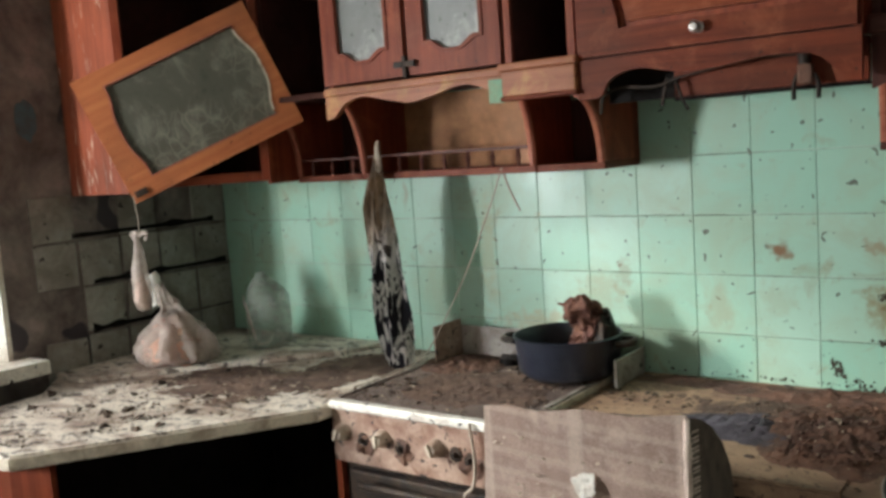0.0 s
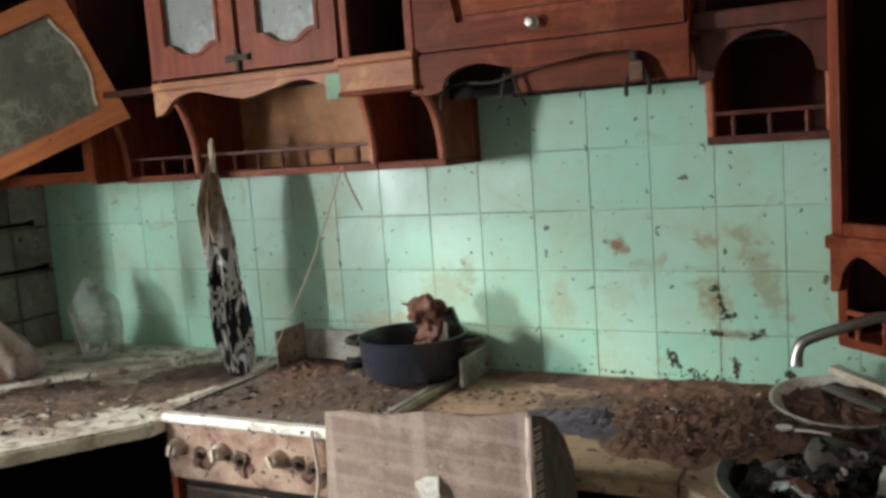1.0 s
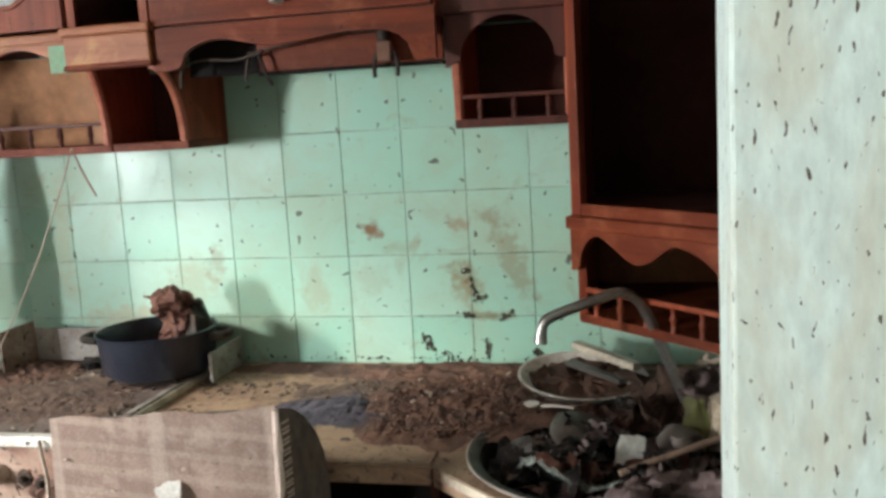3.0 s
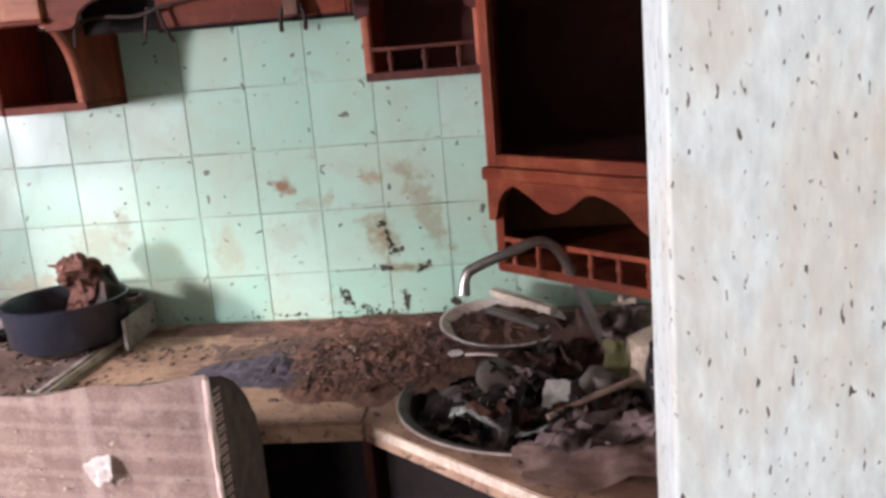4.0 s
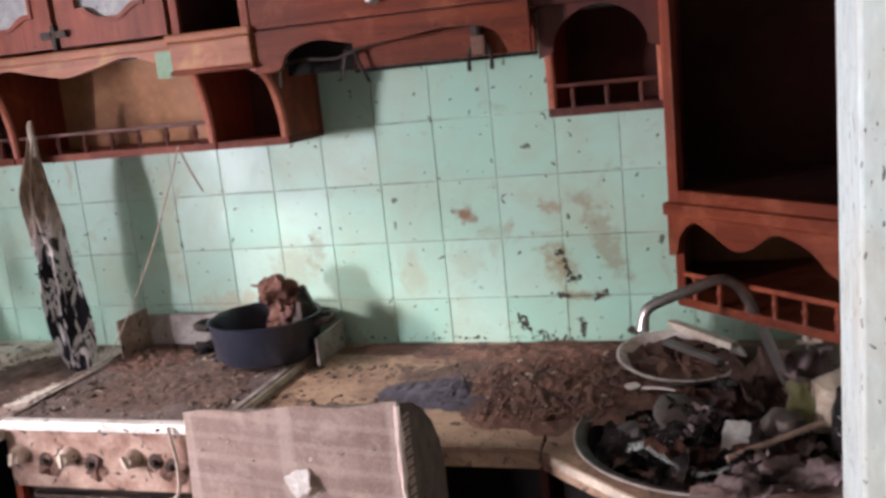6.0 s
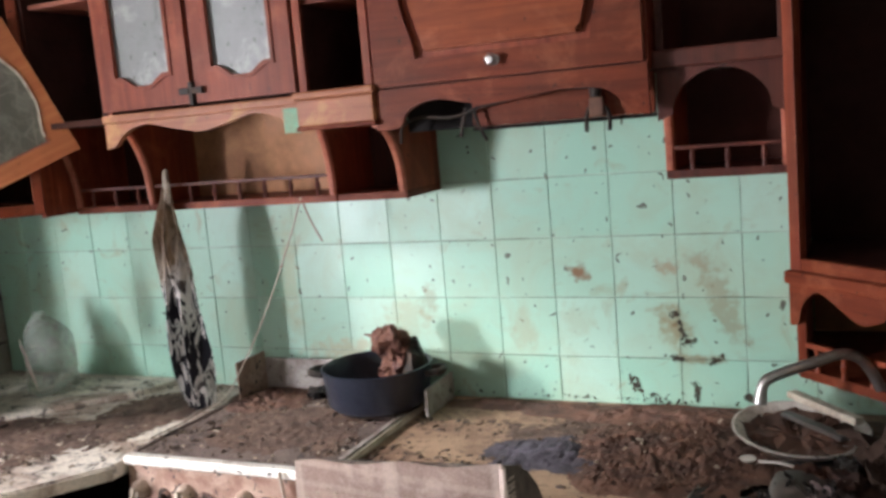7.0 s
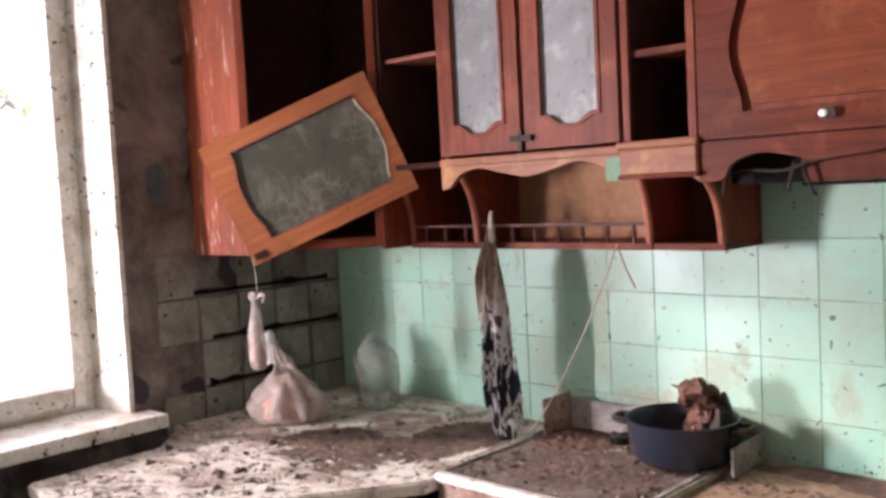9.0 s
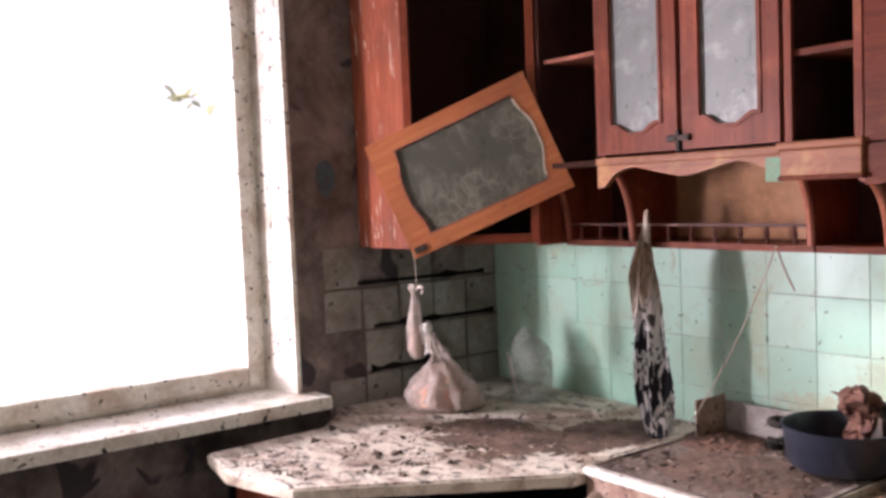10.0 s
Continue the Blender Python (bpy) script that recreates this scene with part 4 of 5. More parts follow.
for sx in (-1, 1):
    for sy in (-0.22, 0.23):
        part("foot", box(sx * 0.22 - 0.02, sx * 0.22 + 0.02, sy - 0.02, sy + 0.02, 0, 0.08), BLACKMETAL, stove)
    part("side_panel", box(sx * SW, sx * (SW - 0.004), -0.275, 0.27, 0.726, 0.87), ENAMEL, stove)
part("control_panel", crumple(box(-SW, SW, -0.287, -0.272, 0.728, 0.868, 0.004), 0.001, 20), PANEL, stove, "rust-stained control panel")
part("oven_door", box(-0.235, 0.235, -0.285, -0.262, 0.2, 0.71, 0.006), BLACKMETAL, stove, "blackened oven door")
part("oven_handle", tube([(-0.17, -0.32, 0.69), (0.17, -0.32, 0.69)], 0.009), BLACKMETAL, stove)
hobm = box(-SW - 0.002, SW + 0.002, -0.29, 0.272, 0.868, 0.884, 0.004)
hob = part("hob", hobm, HOB, stove, "soot-caked hob")
part("hob_lip", crumple(box(-SW - 0.004, SW + 0.004, -0.296, -0.266, 0.866, 0.888, 0.006), 0.002, 30), ENAMEL, hob, "chipped white enamel lip")
part("hob_edge", box(SW - 0.012, SW + 0.004, -0.26, 0.272, 0.87, 0.894, 0.004), OLDENAMEL, hob, "dull grey edge rail")
part("edge_lip", box(SW + 0.0045, SW + 0.012, -0.262, 0.27, 0.872, 0.89, 0.002), EDGING, hob)
part("hob_edge", box(-SW - 0.004, -SW + 0.01, -0.26, 0.272, 0.87, 0.888, 0.004), HOB, hob)
guard = part("back_guard", box(-SW + 0.02, SW - 0.05, 0.262, 0.27, 0.884, 0.972, 0.003), OLDENAMEL, stove, "stained pale back guard")
# left wing takes the brown panel colour to stand for its shade
part("guard_wing", box(-SW + 0.02, -SW + 0.026, 0.13, 0.262, 0.884, 0.992, 0.002), PANEL, stove)
part("guard_wing", box(SW + 0.046, SW + 0.054, 0.105, 0.27, 0.877, 0.948, 0.002), OLDENAMEL, stove, "bent dirty grey guard wing")
for k, x in enumerate((-0.24, -0.109, 0.055)):
    kn = part("knob", lathe([(0, 0.03), (0.013, 0.029), (0.016, 0.02), (0.021, 0.012), (0.022, 0.0)], 16), KNOBM, stove, "grubby cream knob", True, pose(x, -0.287, 0.808, 90))
    part("knob_grip", box(-0.0035, 0.0035, -0.015, 0.015, 0.026, 0.036, 0.001), EDGING, kn, "", True, pose(0, 0, 0, 0, 0, 25 * k - 25))
for x, z in ((-0.175, 0.795), (-0.055, 0.79), (0.11, 0.8), (0.15, 0.79)):
    st = part("knob_stub", lathe([(0, 0.016), (0.006, 0.016), (0.007, 0.004), (0.017, 0.003), (0.019, 0.0)], 12), BLACKMETAL, stove, "bare burnt spindle with its knob missing", True, pose(x, -0.287, z, 90))
    part("burnt_grime", crumple(lathe([(0, 0.004), (0.02, 0.003), (0.034, 0.0)], 14), 0.016, 45, x * 40), DEBRIS, st, "", True, pose(0.004, -0.012, 0))

wt = part("worktop", prism([(-0.334, -0.004), (-0.334, -0.64), (0.344, -0.642), (0.344, -0.004)], COUNTER - 0.036, COUNTER, "z", bevel=0.004), COUNTER_R)
part("edge_strip", box(-0.332, 0.343, -0.6455, -0.6415, COUNTER - 0.034, COUNTER - 0.004, 0.001), COUNTER_R, wt, "worn beige edge strip")
tagged(wt, "brown filthy worktop with stains and rotten litter", "worktop")
sink_c, sink_r = Vector((0.642, -0.553)), 0.24
cw = [(0.347, -0.004), (0.347, -0.644), (0.66, -0.925), (0.72, -0.95), (1.17, -0.95), (1.17, -0.004)]


def cut_top(outline, c, r, z0, z1):
    """A worktop with a round hole: the outline is cast out from the hole's centre."""
    bm = bmesh.new()
    angs = sorted({2 * math.pi * k / 48 for k in range(48)} | {math.atan2(y - c[1], x - c[0]) % (2 * math.pi) for x, y in outline})
    o2, i2 = [], []
    for a in angs:
        d = Vector((math.cos(a), math.sin(a)))
        best = None
        for p, q in zip(outline, outline[1:] + outline[:1]):
            p, q = Vector(p), Vector(q)
            e = q - p
            den = d.x * e.y - d.y * e.x
            if abs(den) < 1e-9:
                continue
            w = p - c
            t = (w.x * e.y - w.y * e.x) / den
            s = (w.x * d.y - w.y * d.x) / den
            if t > 0 and -1e-6 <= s <= 1 + 1e-6:
                best = t if best is None else min(best, t)
        o2.append(c + d * best)
        i2.append(c + d * r)
    lv = [[bm.verts.new((p.x, p.y, z)) for p in some] for z in (z0, z1) for some in (o2, i2)]
    n = len(angs)
    for k in range(n):
        j = (k + 1) % n
        bm.faces.new((lv[2][k], lv[2][j], lv[3][j], lv[3][k]))
        bm.faces.new((lv[0][k], lv[0][j], lv[1][j], lv[1][k]))
        bm.faces.new((lv[0][k], lv[0][j], lv[2][j], lv[2][k]))
        bm.faces.new((lv[1][k], lv[1][j], lv[3][j], lv[3][k]))
    return bm


ct = part("corner_worktop", cut_top(cw, sink_c, sink_r - 0.012, COUNTER - 0.036, COUNTER), COUNTER_R)
tagged(ct, "brown corner worktop round the sink, worn at its edge", "worktop")
d = (Vector((0.66, -0.925)) - Vector((0.347, -0.644)))
part("edge_strip", box(0.03, d.length, -0.004, 0.002, -0.016, 0.0, 0.001), EDGING, ct, "pale worn edge strip", at=pose(0.347, -0.644, COUNTER - 0.002, 0, 0, math.degrees(math.atan2(d.y, d.x))))

base = thing("base_cabinet", (0, -0.3, 0), 0, "doorless base cabinet with its inside coloured black for shade", "cabinet")
part("side_panel", box(-0.332, -0.316, -0.3, 0.28, 0, COUNTER - 0.037), RED, base)
part("side_panel", box(0.33, 0.345, -0.3, 0.28, 0, COUNTER - 0.037), INSIDE, base)
# black boards carry the cabinet's inner shade
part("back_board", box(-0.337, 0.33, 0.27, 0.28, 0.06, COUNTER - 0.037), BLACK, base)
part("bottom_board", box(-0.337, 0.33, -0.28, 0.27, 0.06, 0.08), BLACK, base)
base = thing("sink_cabinet", (0.75, -0.4, 0), 0, "corner sink cabinet, brown front, its diagonal panel black for shade", "cabinet")
# diagonal panel is black to stand for the shade below the worktop
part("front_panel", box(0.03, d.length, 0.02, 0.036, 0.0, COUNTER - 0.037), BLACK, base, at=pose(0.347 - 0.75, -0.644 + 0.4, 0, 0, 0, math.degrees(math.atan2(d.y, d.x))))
part("side_panel", box(-0.02, 0.42, -0.49, -0.47, 0, COUNTER - 0.037), RED, base)
sink = thing("round_sink", (sink_c.x, sink_c.y, COUNTER), 0, "round steel sink crammed with rubbish", "sink")
part("bowl", lathe([(sink_r + 0.005, 0.001), (sink_r + 0.005, 0.004), (sink_r - 0.006, 0.005), (sink_r - 0.014, 0.0), (sink_r - 0.03, -0.08), (0.16, -0.14), (0.03, -0.15), (0, -0.15)], 48), SINKSTEEL, sink, "", True)
part("rim", tube([((sink_r + 0.007) * math.cos(a), (sink_r + 0.007) * math.sin(a), 0.004) for a in [radians(6 * k) for k in range(61)]], 0.0025, 8, ends=False), OLDENAMEL, sink, "thin stained rim", True)
tap = thing("kitchen_tap", (0.785, -0.408, COUNTER), 0, "tarnished chrome swan-neck kitchen tap", "tap")
part("base", lathe([(0, 0), (0.026, 0), (0.026, 0.012), (0.018, 0.03), (0.016, 0.06), (0, 0.062)], 20), STEEL, tap, "", True)
sp = curve_pts([(0, 0, 0.02), (-0.03, -0.012, 0.1), (-0.066, -0.026, 0.195), (-0.092, -0.038, 0.245), (-0.125, -0.054, 0.262), (-0.175, -0.078, 0.25), (-0.23, -0.1, 0.234), (-0.253, -0.11, 0.22), (-0.26, -0.113, 0.185)], 5)
part("spout", tube(sp, [0.0098] * (len(sp) - 4) + [0.0098, 0.0105, 0.012, 0.012], 14), STEEL, tap, "", True)
valve = part("valve", tube(curve_pts([(0.03, 0.105, 0.0), (0.034, 0.107, 0.05), (0.04, 0.108, 0.084)], 4), [0.011] * 6 + [0.008, 0.007, 0.007], 12), STEEL, tap, "dull chrome valve stem", True)
for a in range(4):
    arm = [(0.04 + d * math.cos(radians(90 * a + 20)), 0.108, 0.09 + 0.5 * d * math.sin(radians(90 * a + 20))) for d in (0.0, 0.012, 0.022, 0.027)]
    part("valve_arm", tube(arm, [0.006, 0.006, 0.008, 0.005], 8), EDGING, valve, "pale handle arm", True)

# upholstered chair, its plaid back to the room
chair = thing("upholstered_chair", (-0.045, -0.755, 0), -8.8, "old chair with a thick plaid woven cover over its back", "chair")
CW, CZ = 0.222, 1.045
PLAID = plaid("plaid_weave", (0.47, 0.325, 0.265), (0.25, 0.145, 0.115), (0.74, 0.6, 0.52))
SIDEM = grimy("dark_woven_side", (0.075, 0.055, 0.042), (0.2, 0.15, 0.12), 0.9, 0.5, 60, bump_s=0.9, stretch=(1, 1, 0.5))
prof = [(-0.065, 0.42), (-0.065, CZ - 0.012), (-0.058, CZ), (-0.02, CZ - 0.012), (0.015, CZ - 0.035), (0.045, CZ - 0.07), (0.066, CZ - 0.115), (0.076, CZ - 0.17), (0.078, 0.42)]
rest = prism(prof, -CW + 0.006, CW, "x")
for v in rest.verts:
    if v.co.z > 0.6:
        v.co.z -= 0.05 * (CW - v.co.x) / (2 * CW)
part("backrest", crumple(rest, 0.003, 7), SIDEM, chair, "dark padded side")
cov = bmesh.new()
rows = []
for iz in range(24):
    z = CZ + 0.002 - 0.6 * iz / 23
    rows.append([cov.verts.new((-CW - 0.004 + (2 * CW + 0.004) * ix / 16 - 0.03 * (iz / 23) * (1 - ix / 16), -0.069 - 0.006 * math.sin(ix * 1.1 + iz * 0.2) * (iz / 23), z - 0.05 * (1 - ix / 16) + 0.004 * math.sin(ix * 0.9))) for ix in range(17)])
for a, b in zip(rows, rows[1:]):
    for k in range(16):
        cov.faces.new((a[k], a[k + 1], b[k + 1], b[k]))
bmesh.ops.solidify(cov, geom=cov.faces[:], thickness=-0.004)
part("plaid_cover", cov, PLAID, chair, "dusty pinkish-brown plaid cloth", True)
part("seam", crumple(tube([(CW - 0.001, -0.068, CZ - 0.002 - 0.02 * k) for k in range(29)], 0.006, 8), 0.004, 60), PLAID, chair, "frayed pale seam", True)
for k in range(64):
    z = CZ - 0.03 - 0.0085 * k
    part("stitch", box(CW - 0.001, CW + 0.0025, -0.056, -0.036, z, z + 0.003, 0.001), PLAID, chair, at=None if k % 2 else pose(0, 0, 0.002))
for sx in (-0.19, 0.19):
    for sy in (-0.04, 0.05):
        part("leg", box(sx - 0.018, sx + 0.018, sy - 0.018, sy + 0.018, 0, 0.43, 0.003), RED, chair)


# ---- loose things ----
def heap(pts_fn, count, seed, size):
    """Flakes and crumbs scattered by pts_fn, joined into one mesh."""
    r = random.Random(seed)
    bm = bmesh.new()
    for _ in range(count):
        x, y, z = pts_fn(r)
        s = size * r.uniform(0.35, 1.5)
        a, b_, c = r.uniform(0.5, 1.6), r.uniform(0.4, 1.2), r.uniform(0.12, 0.5)
        m = Matrix.Translation((x, y, z + s * c * 0.35)) @ Euler((r.uniform(-0.5, 0.5), r.uniform(-0.5, 0.5), r.uniform(0, 6.28))).to_matrix().to_4x4() @ Matrix.Diagonal((s * a, s * b_, s * c, 1))
        vs = [bm.verts.new(m @ Vector(p)) for p in ((-0.5, -0.4, -0.5), (0.5, -0.5, -0.5), (0.4, 0.5, -0.5), (-0.5, 0.4, -0.5), (-0.2, -0.1, 0.5), (0.3, 0.1, 0.4))]
        for f in ((0, 1, 2, 3), (0, 1, 5, 4), (1, 2, 5), (2, 3, 4, 5), (3, 0, 4)):
            bm.faces.new([vs[k] for k in f])
    return bm


def stuff(name, bm, mat, label, category):
    return tagged(part(name, bm, mat), label, category, kind="stuff")


def inside(x, y, poly):
    hit = False
    for (x0, y0), (x1, y1) in zip(poly, poly[1:] + poly[:1]):
        if (y0 > y) != (y1 > y) and x < (x1 - x0) * (y - y0) / (y1 - y0) + x0:
            hit = not hit
    return hit


def over(poly, z, clump=3.0, bias=0.45):
    xs, ys = [p[0] for p in poly], [p[1] for p in poly]

    def pick(r):
        while True:
            x, y = r.uniform(min(xs), max(xs)), r.uniform(min(ys), max(ys))
            if inside(x, y, poly) and noise.noise(Vector((x * clump, y * clump, 3.1))) * 0.5 + 0.5 > r.uniform(bias, 0.75):
                return x, y, z
    return pick


LITTER_PALE = grimy("pale_crumbs", (0.5, 0.42, 0.33), (0.25, 0.17, 0.12), 0.9, 0.5, 25)
LITTER_DARK = grimy("dark_crumbs", (0.05, 0.035, 0.027), (0.13, 0.08, 0.05), 0.9, 0.5, 25)
left_in = [(-0.93, -0.03), (-0.93, -0.6), (-1.3, -1.15), (-1.55, -1.24), (-1.74, -1.2), (-1.74, -0.75), (-1.24, -0.2), (-1.19, -0.03)]
stuff("litter", heap(over(left_in, COUNTER, 9, 0.45), 520, 1, 0.009), LITTER_DARK, "dark crumbs strewn over the corner worktop", "litter")
stuff("litter", heap(over(left_in, COUNTER, 9, 0.4), 300, 2, 0.01), LITTER_PALE, "pale flakes strewn over the corner worktop", "litter")
hob_in = [(-0.88, -0.05), (-0.88, -0.55), (-0.35, -0.55), (-0.35, -0.05)]
stuff("litter", heap(over(hob_in, 0.884, 8, 0.4), 520, 3, 0.009), LITTER_DARK, "burnt crumbs over the stove top", "litter")
stuff("litter", heap(over(hob_in, 0.884, 11, 0.42), 130, 4, 0.008), LITTER_PALE, "pale flakes over the stove top", "litter")
stuff("litter", heap(over(hob_in, 0.886, 5, 0.35), 90, 41, 0.015), LITTER_DARK, "charred scraps over the stove top", "litter")
stuff("litter", heap(over(left_in, COUNTER + 0.001, 5, 0.4), 60, 42, 0.022), LITTER_DARK, "charred scraps over the corner worktop", "litter")
right_in = [(-0.32, -0.02), (-0.32, -0.6), (0.33, -0.61), (0.42, -0.66), (0.41, -0.45), (0.5, -0.32), (0.75, -0.25), (1.1, -0.1), (1.1, -0.02)]
stuff("litter", heap(over(right_in, COUNTER, 6, 0.45), 700, 5, 0.011), LITTER_DARK, "dark crumbs over the worktop", "litter")


def mound(cx, cy, rx, ry, h, seed, n=44, base=COUNTER):
    """An uneven low heap on the worktop."""
    bm = bmesh.new()
    g = []
    for j in range(n + 1):
        row = []
        for i in range(n + 1):
            u, v = 2 * i / n - 1, 2 * j / n - 1
            x, y = cx + rx * u, cy + ry * v
            d = math.hypot(u, v) + 0.35 * noise.noise(Vector((x * 9, y * 9, seed)))
            k = max(0.0, 1 - d) ** 0.7
            z = base - 0.002 + k * h * (0.35 + 0.8 * abs(noise.noise(Vector((x * 28, y * 28, seed)))) + 0.5 * abs(noise.noise(Vector((x * 70, y * 70, seed)))))
            row.append(bm.verts.new((x, y, z)))
        g.append(row)
    for a, b in zip(g, g[1:]):
        for i in range(n):
            bm.faces.new((a[i], a[i + 1], b[i + 1], b[i]))
    dead = [f for f in bm.faces if all(v.co.z < base - 0.001 for v in f.verts)]
    bmesh.ops.delete(bm, geom=dead, context="FACES")
    return bm


stuff("rubbish_heap", mound(0.33, -0.33, 0.25, 0.25, 0.034, 2.0, 80), DEBRIS, "matted brown heap of rotten litter on the worktop", "litter")
stuff("rubbish_heap", mound(0.33, -0.09, 0.42, 0.085, 0.03, 5.0), DEBRIS, "brown litter along the wall behind the worktop", "litter")
stuff("rubbish_heap", mound(-0.08, -0.06, 0.28, 0.05, 0.016, 8.0), DEBRIS, "crumbly dirt along the wall", "litter")
stuff("burn_mark", mound(0.1, -0.35, 0.2, 0.14, 0.014, 11.0, 60), BLUESOOT, "blue-black burnt patch on the worktop", "stain")
heap_poly = [(0.19, -0.5), (0.42, -0.55), (0.5, -0.3), (0.42, -0.14), (0.2, -0.18)]
stuff("litter", heap(over(heap_poly, COUNTER + 0.012, 14, 0.3), 760, 6, 0.008), DEBRIS, "brown shreds in the litter heap", "litter")
stuff("litter", heap(over(heap_poly, COUNTER + 0.018, 14, 0.45), 22, 7, 0.008), LITTER_PALE, "pale shreds in the litter heap", "litter")

stuff("dirt_layer", mound(0.2, -0.22, 0.36, 0.2, 0.008, 21.0, 70), FILMDIRT, "mauve-brown film of dirt over the worktop", "dirt")
stuff("dirt_layer", mound(-1.1, -0.3, 0.17, 0.32, 0.011, 14.0, 60), FILMDIRT, "mauve-brown dirt caked on the corner worktop", "dirt")
stuff("dirt_layer", mound(-1.33, -0.52, 0.3, 0.22, 0.01, 17.0, 60), FILMDIRT, "crumbly dirt strewn on the corner worktop", "dirt")
stuff("dirt_layer", mound(-0.79, -0.14, 0.13, 0.12, 0.022, 24.0, 50, 0.885), DEBRIS, "dark burnt heap at the back of the stove", "dirt")
stuff("dirt_layer", mound(-0.6, -0.34, 0.24, 0.2, 0.009, 27.0, 60, 0.885), FILMDIRT, "mauve-brown film of dirt on the stove", "dirt")

stuff("burn_mark", mound(0.11, -0.335, 0.09, 0.06, 0.019, 31.0, 40), BURNCORE, "black centre of a burnt patch", "stain")
dust_pick = lambda r: tuple(chair.matrix_basis @ Vector((r.uniform(-0.2, 0.2), -0.076, r.uniform(0.7, 0.97))))
stuff("dust_crumbs", heap(dust_pick, 120, 15, 0.0055), LITTER_PALE, "pale plaster crumbs stuck in the plaid cloth", "dust")

# printed rag hanging from the shelf's rail
rag = thing("hanging_rag", (-0.985, -0.222, COUNTER), 0, "black and white printed rag hanging from the shelf rail", "rag")
outline = [(z, x, h * 0.8) for z, x, h in [(0.635, 0.0, 0.012), (0.6, -0.002, 0.022), (0.54, -0.01, 0.042), (0.47, -0.014, 0.062), (0.39, -0.008, 0.068), (0.3, -0.002, 0.074), (0.21, 0.0, 0.082), (0.12, 0.004, 0.08), (0.06, 0.012, 0.066), (0.02, 0.024, 0.05), (0.002, 0.03, 0.04)]]
bm = bmesh.new()
rows = []
for z, cx, hw in [tuple(p) for p in curve_pts(outline, 4)]:
    row = []
    for k in range(29):
        t = k / 28 * 2 - 1
        fold = 0.018 * math.sin(t * 7.5 + z * 5 + 0.7) + 0.009 * math.sin(t * 15 - z * 9)
        amp = min(1.0, hw / 0.06)
        row.append(bm.verts.new((cx + hw * t + 0.004 * noise.noise(Vector((t * 3, z * 22, 0))), amp * fold - 0.02 * amp * (1 - t * t), max(0.002, z + 0.012 * math.sin(t * 9) * (1 if z < 0.05 else 0)))))
    rows.append(row)
for a, b in zip(rows, rows[1:]):
    for k in range(28):
        bm.faces.new((a[k], a[k + 1], b[k + 1], b[k]))
bmesh.ops.solidify(bm, geom=bm.faces[:], thickness=0.003)
part("cloth", bm, CLOTH, rag, "", True)
part("knot", crumple(lathe([(0, 0.66), (0.008, 0.655), (0.01, 0.64), (0.009, 0.6), (0.012, 0.57), (0, 0.56)], 10), 0.003, 60), CORD, rag, "pale twisted top", True)

# cord from the shelf to the stove
wire = curve_pts([(-0.585, -0.2, 1.44), (-0.632, -0.195, 1.34), (-0.73, -0.195, 1.15), (-0.845, -0.2, 0.965), (-0.895, -0.215, 0.905), (-0.93, -0.26, 0.884), (-0.9, -0.38, 0.892), (-0.9, -0.49, 0.893)], 6)
tagged(part("rope", tube(wire, 0.0019, 8), CORD), "grubby cord hanging from shelf to stove", "cord")
wire = curve_pts([(-0.585, -0.2, 1.44), (-0.57, -0.19, 1.38), (-0.545, -0.185, 1.325)], 6)
tagged(part("rope", tube(wire, 0.0025, 8), CORD), "short frayed cord end under the shelf", "cord")
wire = curve_pts([(-0.452, -0.602, 0.886), (-0.448, -0.606, 0.86), (-0.443, -0.604, 0.8), (-0.45, -0.606, 0.74), (-0.475, -0.604, 0.715), (-0.48, -0.604, 0.68)], 6)
tagged(part("rope", tube(wire, 0.004, 8), CORD), "pale cord hanging over the stove front", "cord")

# raised burner ring that carries the pot
burner = part("burner_grate", tube([(0.105 * math.cos(a), 0.105 * math.sin(a), 0.0) for a in [radians(10 * k) for k in range(37)]], 0.0045, 8, ends=False), BLACKMETAL, stove, "sooty burner grate", True, pose(-0.434 + 0.617, -0.168 + 0.3, 0.8985))
for k in range(4):
    a = radians(45 + 90 * k)
    part("grate_leg", tube([(0.1 * math.cos(a), 0.1 * math.sin(a), 0.0), (0.122 * math.cos(a), 0.122 * math.sin(a), -0.004), (0.126 * math.cos(a), 0.126 * math.sin(a), -0.0145)], 0.004, 6), BLACKMETAL, burner)

# casserole with a rotten lump in it
pot = thing("casserole_pot", (-0.434, -0.168, 0.903), 0, "dark blue enamel casserole standing on the stove", "pot")
part("bowl", lathe([(0, 0.002), (0.118, 0.0), (0.13, 0.012), (0.138, 0.09), (0.142, 0.1), (0.138, 0.102), (0.134, 0.09), (0.126, 0.016), (0, 0.01)], 48), POTM, pot, "", True)
for a in (190, 8):
    c, s = math.cos(radians(a)), math.sin(radians(a))
    lug = curve_pts([(0.138 * c - 0.03 * s, 0.138 * s + 0.03 * c, 0.082), (0.172 * c - 0.022 * s, 0.172 * s + 0.022 * c, 0.085), (0.172 * c + 0.022 * s, 0.172 * s - 0.022 * c, 0.085), (0.138 * c + 0.03 * s, 0.138 * s - 0.03 * c, 0.082)], 5)
    part("handle", tube(lug, 0.009, 8), BLACKMETAL, pot, "", True)
lump = thing("rotten_lump", (-0.385, -0.165, 0.914), 0, "shrivelled brown lump with curled ends in a pot", "food waste")
